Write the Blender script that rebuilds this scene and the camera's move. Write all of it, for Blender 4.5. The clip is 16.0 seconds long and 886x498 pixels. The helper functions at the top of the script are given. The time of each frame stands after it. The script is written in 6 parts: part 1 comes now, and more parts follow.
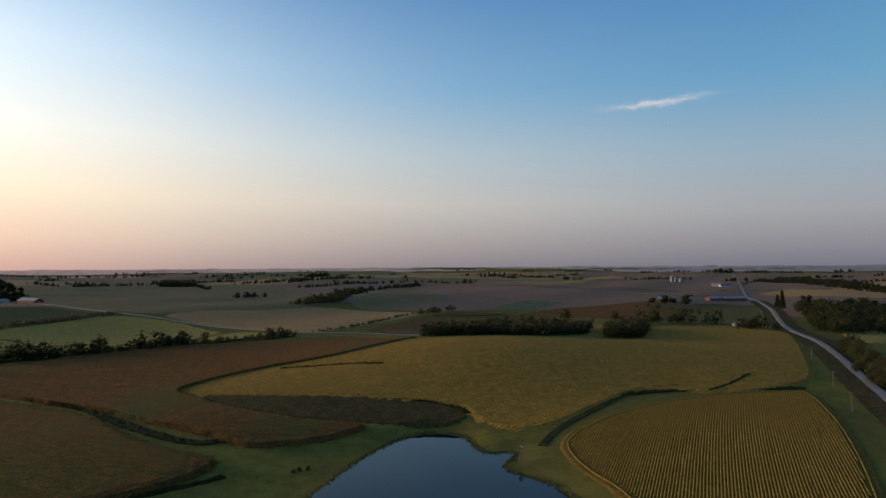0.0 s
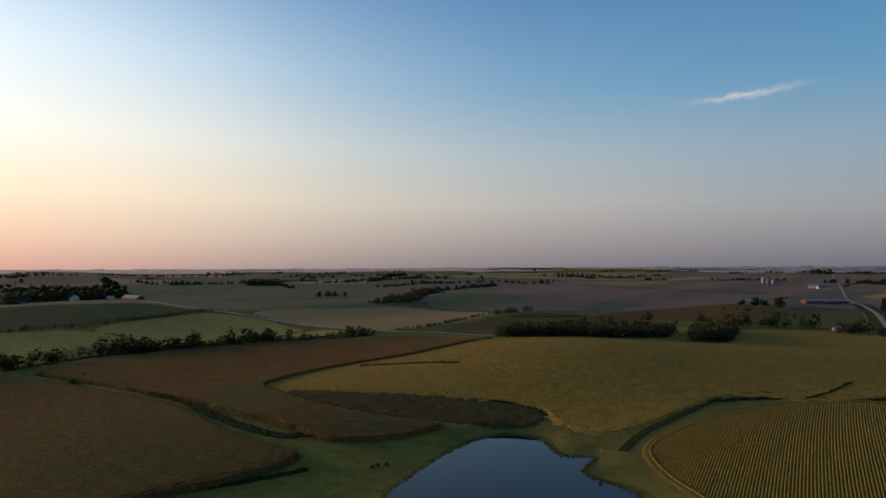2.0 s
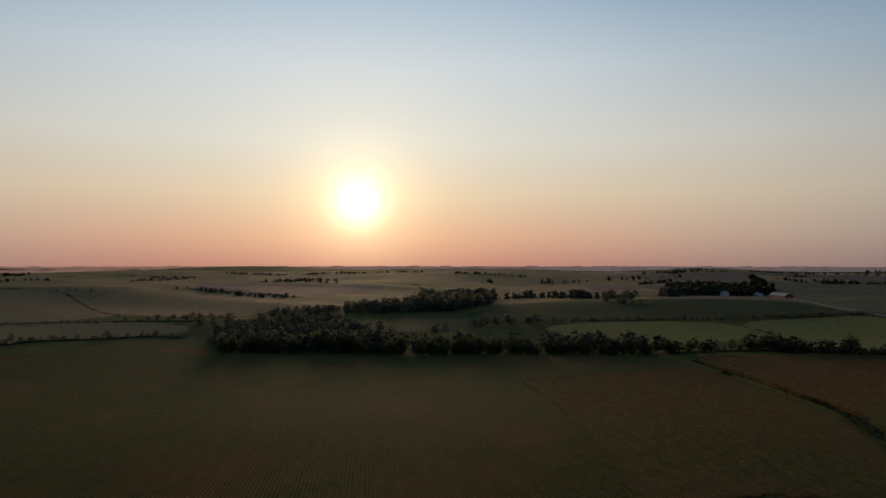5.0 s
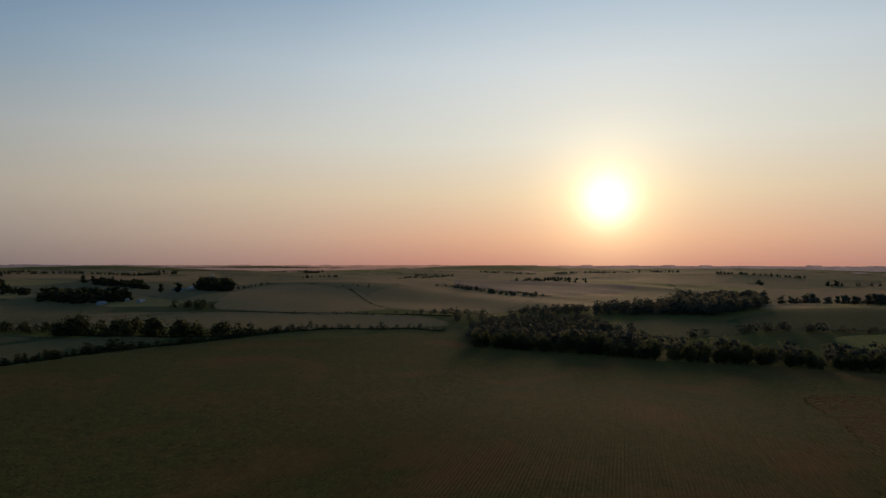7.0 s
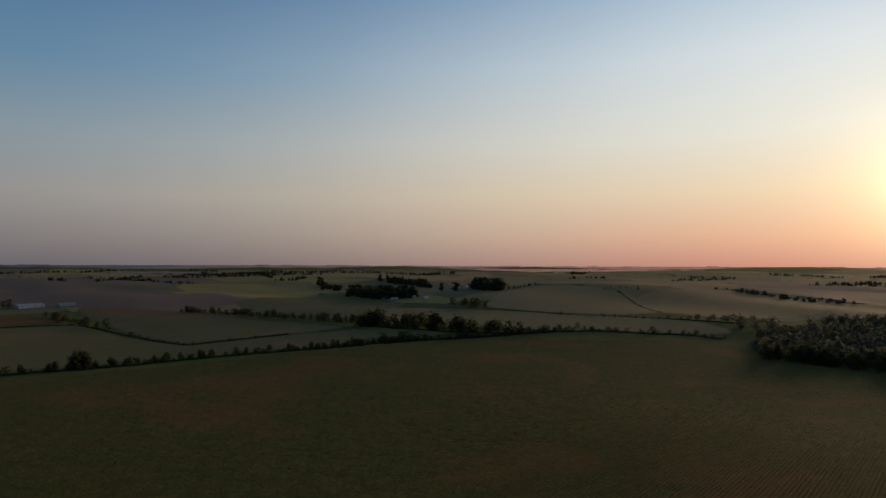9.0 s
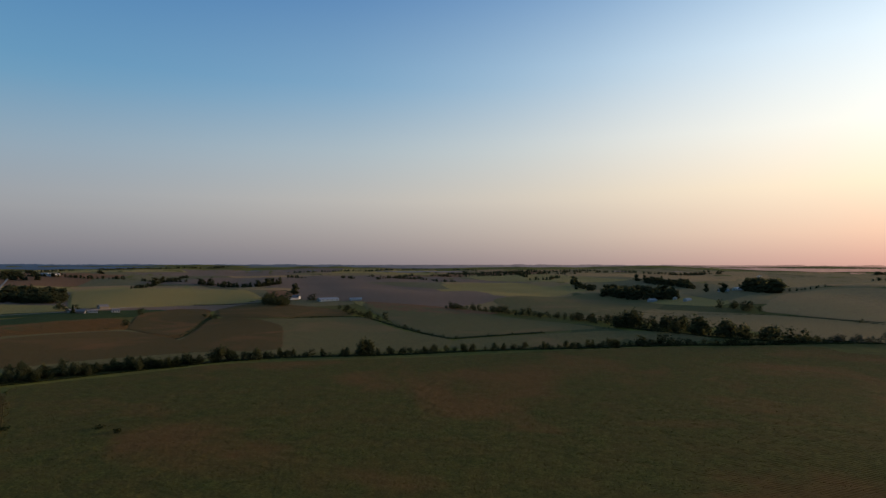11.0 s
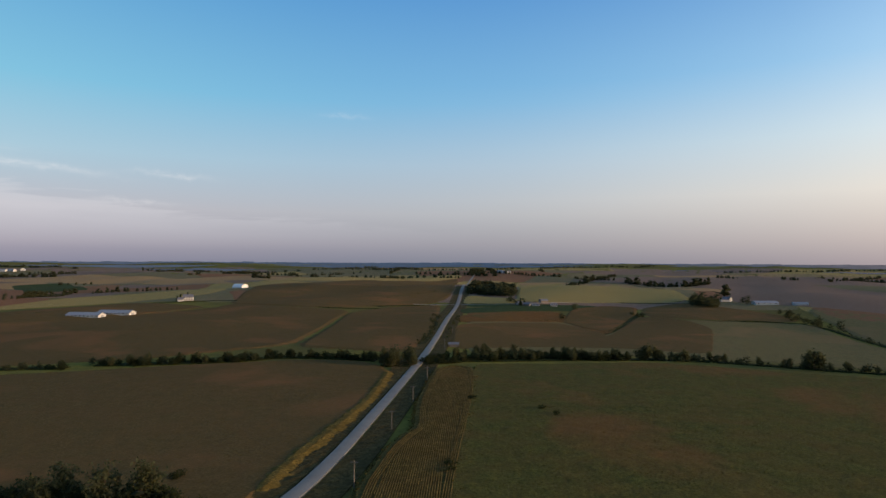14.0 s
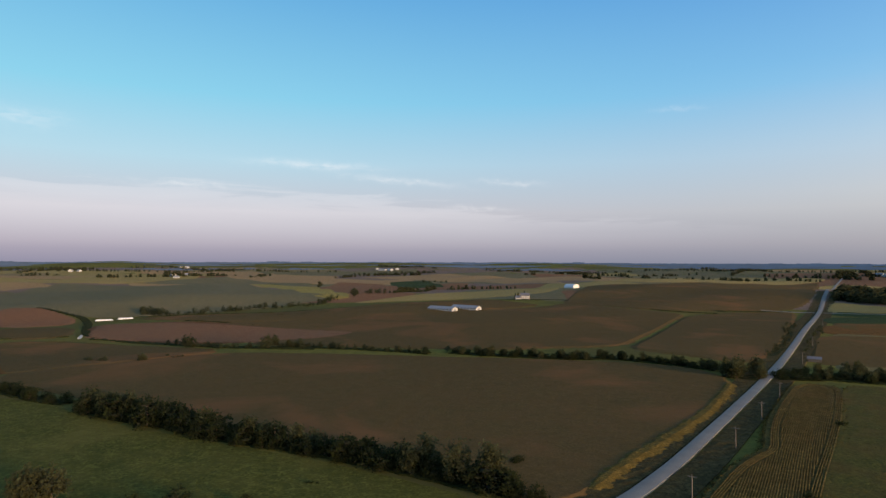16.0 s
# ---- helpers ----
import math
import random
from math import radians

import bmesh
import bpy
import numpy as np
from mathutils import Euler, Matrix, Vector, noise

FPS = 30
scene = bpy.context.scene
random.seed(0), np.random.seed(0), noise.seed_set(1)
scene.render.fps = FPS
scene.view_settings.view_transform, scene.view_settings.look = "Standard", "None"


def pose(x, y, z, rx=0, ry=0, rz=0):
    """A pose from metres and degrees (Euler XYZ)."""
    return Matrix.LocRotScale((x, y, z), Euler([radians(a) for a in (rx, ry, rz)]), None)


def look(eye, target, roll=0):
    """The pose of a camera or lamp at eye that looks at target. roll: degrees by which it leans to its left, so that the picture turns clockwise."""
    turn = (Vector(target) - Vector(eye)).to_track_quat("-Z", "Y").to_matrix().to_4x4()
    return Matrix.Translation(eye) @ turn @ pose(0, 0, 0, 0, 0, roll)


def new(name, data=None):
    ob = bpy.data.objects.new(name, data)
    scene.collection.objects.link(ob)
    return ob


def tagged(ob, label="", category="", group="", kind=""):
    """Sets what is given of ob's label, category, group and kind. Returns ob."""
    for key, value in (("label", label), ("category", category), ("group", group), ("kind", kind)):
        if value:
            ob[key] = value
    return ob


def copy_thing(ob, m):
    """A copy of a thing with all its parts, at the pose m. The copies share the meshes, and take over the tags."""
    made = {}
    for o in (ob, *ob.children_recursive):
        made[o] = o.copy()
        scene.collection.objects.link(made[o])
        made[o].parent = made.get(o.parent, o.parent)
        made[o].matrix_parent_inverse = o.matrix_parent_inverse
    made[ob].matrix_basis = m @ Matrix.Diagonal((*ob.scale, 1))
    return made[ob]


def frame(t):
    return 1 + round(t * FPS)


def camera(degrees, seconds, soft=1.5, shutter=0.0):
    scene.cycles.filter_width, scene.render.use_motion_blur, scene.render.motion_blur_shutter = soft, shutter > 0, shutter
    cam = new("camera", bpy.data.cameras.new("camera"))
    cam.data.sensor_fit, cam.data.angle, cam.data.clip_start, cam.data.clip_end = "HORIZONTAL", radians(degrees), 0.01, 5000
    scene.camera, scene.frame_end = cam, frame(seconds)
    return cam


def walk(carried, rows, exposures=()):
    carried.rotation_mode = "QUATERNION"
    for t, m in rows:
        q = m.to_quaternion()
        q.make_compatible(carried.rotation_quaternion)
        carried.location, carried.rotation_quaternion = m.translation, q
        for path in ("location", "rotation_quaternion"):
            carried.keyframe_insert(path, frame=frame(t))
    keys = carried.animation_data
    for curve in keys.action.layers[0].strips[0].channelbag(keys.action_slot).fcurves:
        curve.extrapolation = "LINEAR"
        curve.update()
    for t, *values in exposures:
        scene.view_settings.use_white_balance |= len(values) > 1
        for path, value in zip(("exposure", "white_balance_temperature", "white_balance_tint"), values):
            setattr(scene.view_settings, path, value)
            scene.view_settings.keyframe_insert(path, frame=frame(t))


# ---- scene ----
# The camera turns on the spot, high over the fields.
cam = camera(71.7, 16.0)
EYE = 72.0
ROWS = [  # seconds, yaw, pitch, roll
    (0.0, 0.00, 1.62, 0.31),
    (0.5, 0.87, 1.66, 0.31),
    (1.0, 4.32, 1.68, 0.23),
    (1.5, 5.09, 1.67, 0.21),
    (2.0, 7.11, 1.66, 0.22),
    (2.5, 21.80, 1.64, -0.04),
    (3.0, 39.24, 1.51, -0.24),
    (3.5, 48.65, 1.44, -0.33),
    (3.7, 50.94, 1.42, -0.24),
    (5.8, 70.93, 1.48, -0.11),
    (6.0, 73.42, 1.44, -0.14),
    (6.5, 79.47, 1.43, -0.09),
    (7.0, 85.63, 1.42, -0.11),
    (7.5, 91.73, 1.40, -0.09),
    (8.0, 98.37, 1.39, -0.12),
    (8.2, 101.04, 1.38, -0.11),
    (10.3, 124.40, 1.45, -0.15),
    (10.5, 127.05, 1.40, -0.03),
    (11.0, 133.51, 1.35, -0.08),
    (11.5, 139.93, 1.32, -0.16),
    (12.0, 146.25, 1.28, -0.16),
    (12.5, 152.57, 1.25, -0.20),
    (13.0, 158.92, 1.24, -0.21),
    (13.5, 165.34, 1.19, -0.21),
    (14.0, 171.79, 1.19, -0.19),
    (14.5, 178.62, 1.18, -0.24),
    (15.0, 186.35, 1.17, -0.14),
    (15.5, 194.18, 1.17, -0.18),
    (16.0, 201.92, 1.17, -0.17),
]
EXPOSURES = [(0.0, -0.1), (1.0, -0.12), (1.6, -0.18), (2.0, -0.25), (2.5, -0.3), (2.8, -0.48), (3.2, -0.85), (3.5, -1.0), (8.2, -1.05), (10.3, -0.4), (11.0, -0.25), (12.0, 0.0), (13.0, 0.15), (14.5, 0.35), (16.0, 0.45)]
walk(cam, [(t, pose(0, 0, EYE, 90 + pitch, roll, yaw)) for t, yaw, pitch, roll in ROWS], EXPOSURES)

# ---- light ----
SUN_AZ, SUN_EL = 70.6, 5.8
SUN = Vector((-math.sin(radians(SUN_AZ)) * math.cos(radians(SUN_EL)), math.cos(radians(SUN_AZ)) * math.cos(radians(SUN_EL)), math.sin(radians(SUN_EL))))


class Nodes:
    """Short ways to wire a node tree."""

    def __init__(self, tree):
        self.tree = tree
        tree.nodes.clear()

    def add(self, kind, **values):
        n = self.tree.nodes.new(kind)
        for k, v in values.items():
            setattr(n, k, v)
        return n

    def put(self, socket, value):
        if isinstance(value, bpy.types.NodeSocket):
            self.tree.links.new(value, socket)
        elif isinstance(value, (tuple, list)) and len(value) == 3 and socket.type == "RGBA":
            socket.default_value = (*value, 1)
        else:
            socket.default_value = value

    def math(self, op, a, b=0.0, c=0.0, clamp=False):
        n = self.add("ShaderNodeMath", operation=op, use_clamp=clamp)
        for i, v in enumerate((a, b, c)):
            self.put(n.inputs[i], v)
        return n.outputs[0]

    def mix(self, fac, a, b, blend="MIX"):
        n = self.add("ShaderNodeMix", data_type="RGBA", blend_type=blend, clamp_factor=True)
        self.put(n.inputs[0], fac), self.put(n.inputs[6], a), self.put(n.inputs[7], b)
        return n.outputs[2]

    def ramp(self, fac, stops, interpolation="LINEAR"):
        n = self.add("ShaderNodeValToRGB")
        n.color_ramp.interpolation = interpolation
        e = n.color_ramp.elements
        while len(e) < len(stops):
            e.new(0.5)
        for s, (pos, col) in zip(e, stops):
            s.position, s.color = pos, (col if len(col) == 4 else (*col, 1)) if isinstance(col, tuple) else (col, col, col, 1)
        self.put(n.inputs[0], fac)
        return n.outputs[0]

    def noise(self, vector, scale, detail=4, rough=0.55, stretch=None, distortion=0.0):
        if stretch:
            vector = self.vec("MULTIPLY", vector, stretch)
        n = self.add("ShaderNodeTexNoise")
        self.put(n.inputs["Vector"], vector)
        n.inputs["Scale"].default_value, n.inputs["Detail"].default_value, n.inputs["Roughness"].default_value = scale, detail, rough
        n.inputs["Distortion"].default_value = distortion
        return n.outputs[0]

    def vec(self, op, a, b=(0, 0, 0)):
        n = self.add("ShaderNodeVectorMath", operation=op)
        self.put(n.inputs[0], a), self.put(n.inputs[1], b)
        return n.outputs["Value" if op in ("DOT_PRODUCT", "LENGTH") else 0]


def srgb(r, g, b):
    """A linear colour from 0..255 values."""
    return tuple(((c / 255 + 0.055) / 1.055) ** 2.4 if c > 10 else c / 255 / 12.92 for c in (r, g, b))


STREAKS = (  # bearing, height, half length, half thickness, slope, weight, seed
    (-19.4, 14.15, 3.4, 0.27, -0.045, 0.9, 1.0), (180.9, 13.2, 1.6, 0.2, 0.0, 0.2, 5.0), (236.5, 11.0, 2.6, 0.7, 0.0, 0.22, 9.0),
    (214, 8.75, 5.0, 0.32, 0.02, 0.35, 12.0), (225, 6.6, 4.2, 0.25, 0.0, 0.3, 15.0), (198.5, 4.9, 2.2, 0.2, 0.05, 0.35, 18.0), (195.6, 7.3, 2.6, 0.22, 0.06, 0.3, 21.0), (206, 7.5, 4.5, 0.3, 0.1, 0.3, 24.0))


def make_world():
    w = bpy.data.worlds.new("world")
    scene.world = w
    w.use_nodes = True
    n = Nodes(w.node_tree)
    way = n.add("ShaderNodeTexCoord").outputs["Generated"]
    up = n.add("ShaderNodeSeparateXYZ")
    n.put(up.inputs[0], way)
    height = n.math("MULTIPLY", n.math("MAXIMUM", up.outputs[2], 0.0), 1.8, clamp=True)  # 1 at 34 degrees
    cosine = n.vec("DOT_PRODUCT", way, tuple(SUN))
    anti = [(0.0, srgb(132, 128, 146)), (0.05, srgb(158, 150, 162)), (0.14, srgb(180, 176, 184)), (0.28, srgb(160, 191, 204)), (0.45, srgb(124, 185, 206)), (0.8, srgb(81, 147, 193)), (1.0, srgb(58, 118, 177))]
    away = [(0.0, srgb(112, 118, 132)), (0.05, srgb(134, 136, 146)), (0.14, srgb(154, 160, 168)), (0.28, srgb(142, 166, 188)), (0.45, srgb(102, 158, 198)), (0.8, srgb(66, 126, 187)), (1.0, srgb(50, 104, 169))]
    side = [(0.0, srgb(142, 138, 144)), (0.06, srgb(168, 162, 162)), (0.18, srgb(202, 199, 194)), (0.32, srgb(180, 198, 207)), (0.5, srgb(120, 170, 207)), (0.8, srgb(72, 125, 185)), (1.0, srgb(54, 104, 168))]
    near = [(0.0, srgb(202, 172, 160)), (0.08, srgb(232, 208, 186)), (0.2, srgb(255, 236, 208)), (0.35, srgb(252, 248, 238)), (0.55, srgb(214, 234, 248)), (0.8, srgb(134, 177, 218)), (1.0, srgb(84, 132, 188))]
    close = [(0.0, srgb(228, 154, 134)), (0.08, srgb(250, 190, 156)), (0.2, srgb(255, 230, 196)), (0.35, srgb(250, 250, 238)), (0.55, srgb(244, 252, 255)), (0.8, srgb(200, 228, 250)), (1.0, srgb(156, 196, 232))]
    x, a, s, b, c = (n.ramp(height, stops) for stops in (anti, away, side, near, close))
    c = n.mix(1.0, c, (1.5, 1.5, 1.5), "MULTIPLY")
    b = n.mix(1.0, b, (1.17, 1.17, 1.17), "MULTIPLY")
    toward = n.math("MULTIPLY_ADD", cosine, 0.5, 0.5)
    sky = n.mix(n.ramp(toward, [(0.0, 0.0), (0.2, 0.4), (0.45, 1.0)], "B_SPLINE"), x, a)
    sky = n.mix(n.ramp(toward, [(0.32, 0.0), (0.55, 0.45), (0.78, 1.0)], "B_SPLINE"), sky, s)
    sky = n.mix(n.ramp(toward, [(0.48, 0.0), (0.66, 0.06), (0.78, 0.25), (0.89, 0.76), (0.97, 1.0)], "B_SPLINE"), sky, b)
    sky = n.mix(n.ramp(toward, [(0.82, 0.0), (0.93, 0.2), (1.0, 1.0)], "B_SPLINE"), sky, c)
    # thin high cloud: a low bank away from the sun, and a few torn streaks
    lift = n.math("MULTIPLY", n.math("ARCSINE", up.outputs[2]), 57.296)

    def bearing(centre):
        c, s = math.cos(radians(centre)), math.sin(radians(centre))
        ahead, left = n.vec("DOT_PRODUCT", way, (-s, c, 0)), n.vec("DOT_PRODUCT", way, (-c, -s, 0))
        return n.math("MULTIPLY", n.math("ARCTAN2", left, ahead), 57.296)

    def fibres(angle, along, across, seed):
        n3 = n.add("ShaderNodeCombineXYZ")
        n.put(n3.inputs[0], n.math("MULTIPLY", angle, along)), n.put(n3.inputs[1], n.math("MULTIPLY", lift, across))
        n3.inputs[2].default_value = seed
        return n.noise(n3.outputs[0], 1.0, 5, 0.6, distortion=0.4)

    turn = bearing(212)
    torn = fibres(turn, 0.07, 0.75, 3.0)
    edge = n.math("MULTIPLY_ADD", n.ramp(n.math("MULTIPLY_ADD", turn, 0.01, 0.5), [(0.1, 0.0), (0.26, 0.35), (0.5, 0.8), (0.62, 1.0)]), 3.4, 3.3)
    depth = n.math("ADD", n.math("SUBTRACT", edge, lift), n.math("MULTIPLY_ADD", torn, 6.0, -3.2))
    bank = n.math("MULTIPLY", n.ramp(n.math("MULTIPLY", depth, 0.25), [(0.0, 0.0), (0.14, 0.62), (0.5, 0.82), (1.0, 0.9)]), n.ramp(n.math("MULTIPLY", lift, 0.2), [(0.2, 0.0), (0.9, 1.0)]))
    bank = n.math("MULTIPLY", bank, n.ramp(n.math("MULTIPLY_ADD", turn, 0.01, 0.5), [(0.05, 0.0), (0.35, 1.0), (0.75, 1.0), (1.0, 0.0)]))
    sky = n.mix(n.math("MULTIPLY", bank, 0.42), sky, srgb(208, 206, 210))
    for centre, tall, long, thick, slope, weight, seed in STREAKS:
        turn = bearing(centre)
        off = n.math("SUBTRACT", n.math("SUBTRACT", lift, tall), n.math("MULTIPLY", turn, slope))
        off = n.math("ADD", off, n.math("MULTIPLY_ADD", fibres(turn, 0.5, 0.3, seed + 2), 1.0, -0.5))
        body = n.math("ADD", n.math("POWER", n.math("DIVIDE", turn, long), 2.0), n.math("POWER", n.math("DIVIDE", off, thick), 2.0))
        body = n.math("MULTIPLY", n.math("EXPONENT", n.math("MULTIPLY", body, -1.0)), n.ramp(fibres(turn, 0.6, 2.2, seed), [(0.35, 0.2), (0.62, 1.0)]))
        body = n.math("MULTIPLY", body, n.ramp(n.math("MULTIPLY_ADD", turn, 0.01, 0.5), [(0.38, 0.0), (0.44, 1.0), (0.56, 1.0), (0.62, 0.0)]))
        sky = n.mix(n.math("MULTIPLY", body, weight), sky, srgb(226, 222, 222))
    sky = n.mix(n.ramp(up.outputs[2], [(0.5, 0.0), (0.92, 1.0)]), sky, srgb(84, 108, 142))  # milky overhead
    glow = n.math("POWER", n.math("MAXIMUM", cosine, 0.0), 60)
    core = n.math("POWER", n.math("MAXIMUM", cosine, 0.0), 1500)
    sky = n.mix(1.0, sky, n.mix(1.0, n.mix(glow, (0, 0, 0), (0.28, 0.21, 0.11)), n.mix(1.0, n.mix(core, (0, 0, 0), (2.0, 1.8, 1.4)), n.mix(n.math("POWER", n.math("MAXIMUM", cosine, 0.0), 300), (0, 0, 0), (0.8, 0.62, 0.3)), "ADD"), "ADD"), "ADD")
    nishita = n.add("ShaderNodeTexSky", sky_type="NISHITA", sun_disc=False, sun_elevation=radians(SUN_EL), sun_rotation=radians(-SUN_AZ), air_density=1.0, dust_density=3.0)
    total = n.add("ShaderNodeAddShader")
    one, two = n.add("ShaderNodeBackground"), n.add("ShaderNodeBackground")
    n.put(one.inputs[0], sky), n.put(two.inputs[0], nishita.outputs[0])
    one.inputs[1].default_value, two.inputs[1].default_value = 1.0, 0.004
    n.tree.links.new(one.outputs[0], total.inputs[0]), n.tree.links.new(two.outputs[0], total.inputs[1])
    n.tree.links.new(total.outputs[0], n.add("ShaderNodeOutputWorld").inputs[0])


make_world()
lamp = bpy.data.lights.new("sun", "SUN")
lamp.energy, lamp.angle, lamp.color = 4.2, radians(12.0), (1.0, 0.66, 0.38)
new("sun", lamp).matrix_world = look(SUN * 1000, (0, 0, 0))


# ---- materials ----
def material(name, build, rough=0.9, spec=0.2, sheen=0.0):
    m = bpy.data.materials.new(name)
    m.use_nodes = True
    n = Nodes(m.node_tree)
    bsdf, out = n.add("ShaderNodeBsdfPrincipled"), n.add("ShaderNodeOutputMaterial")
    n.tree.links.new(bsdf.outputs[0], out.inputs[0])
    bsdf.inputs["Roughness"].default_value, bsdf.inputs["Specular IOR Level"].default_value = rough, spec
    bsdf.inputs["Sheen Weight"].default_value, bsdf.inputs["Sheen Roughness"].default_value = sheen, 0.5
    place = n.add("ShaderNodeNewGeometry").outputs["Position"]
    colour, height = build(n, place, bsdf)
    n.put(bsdf.inputs["Base Color"], colour)
    if height is not None:
        bump = n.add("ShaderNodeBump")
        bump.inputs["Strength"].default_value, bump.inputs["Distance"].default_value = height[1], height[2]
        n.put(bump.inputs["Height"], height[0])
        n.tree.links.new(bump.outputs[0], bsdf.inputs["Normal"])
    return m


def crop(name, dark, light, patch, rows=0.0, heading=0.0, wild=0.5, bump=0.5, grain=1.0):
    """A canopy of leaves: grain, stains of ripening, and drilled rows that run along the heading (degrees)."""
    def build(n, place, bsdf):
        fine = n.noise(place, 0.9, 5, 0.75)
        mid = n.noise(place, 0.06, 5, 0.6)
        broad = n.noise(place, 0.011, 4, 0.55, distortion=0.6)
        colour = n.mix(n.ramp(fine, [(0.40, 0.0), (0.60, 1.0)]), n.mix(1.0, dark, (0.7, 0.7, 0.7), "MULTIPLY"), n.mix(1.0, light, (1.12, 1.12, 1.12), "MULTIPLY"))
        colour = n.mix(grain, n.mix(0.5, dark, light), colour)
        clump = n.noise(place, 0.22, 4, 0.7)
        colour = n.mix(n.ramp(clump, [(0.38, 0.9 * grain), (0.57, 0.0)]), colour, dark)
        colour = n.mix(n.math("MULTIPLY", n.ramp(broad, [(0.53, 0.0), (0.66, 1.0)]), wild), colour, patch)
        colour = n.mix(n.ramp(mid, [(0.3, 0.0), (0.75, 0.5)]), colour, n.mix(0.5, dark, patch))
        height = fine
        if rows:
            turn = n.add("ShaderNodeVectorRotate", rotation_type="Z_AXIS")
            n.put(turn.inputs["Vector"], place)
            turn.inputs["Angle"].default_value = radians(heading)
            wave = n.add("ShaderNodeTexWave", wave_type="BANDS", bands_direction="X")
            n.put(wave.inputs["Vector"], turn.outputs[0])
            wave.inputs["Scale"].default_value, wave.inputs["Distortion"].default_value = math.pi / 10 / rows, 0.4
            colour = n.mix(n.math("MULTIPLY", wave.outputs[1], 0.34), colour, dark)
            height = n.math("ADD", fine, n.math("MULTIPLY", wave.outputs[1], -0.8))
        return colour, (n.math("ADD", height, n.math("MULTIPLY", clump, 1.5)), bump, 0.6)
    return material(name, build, 0.95, 0.018, 0.004)


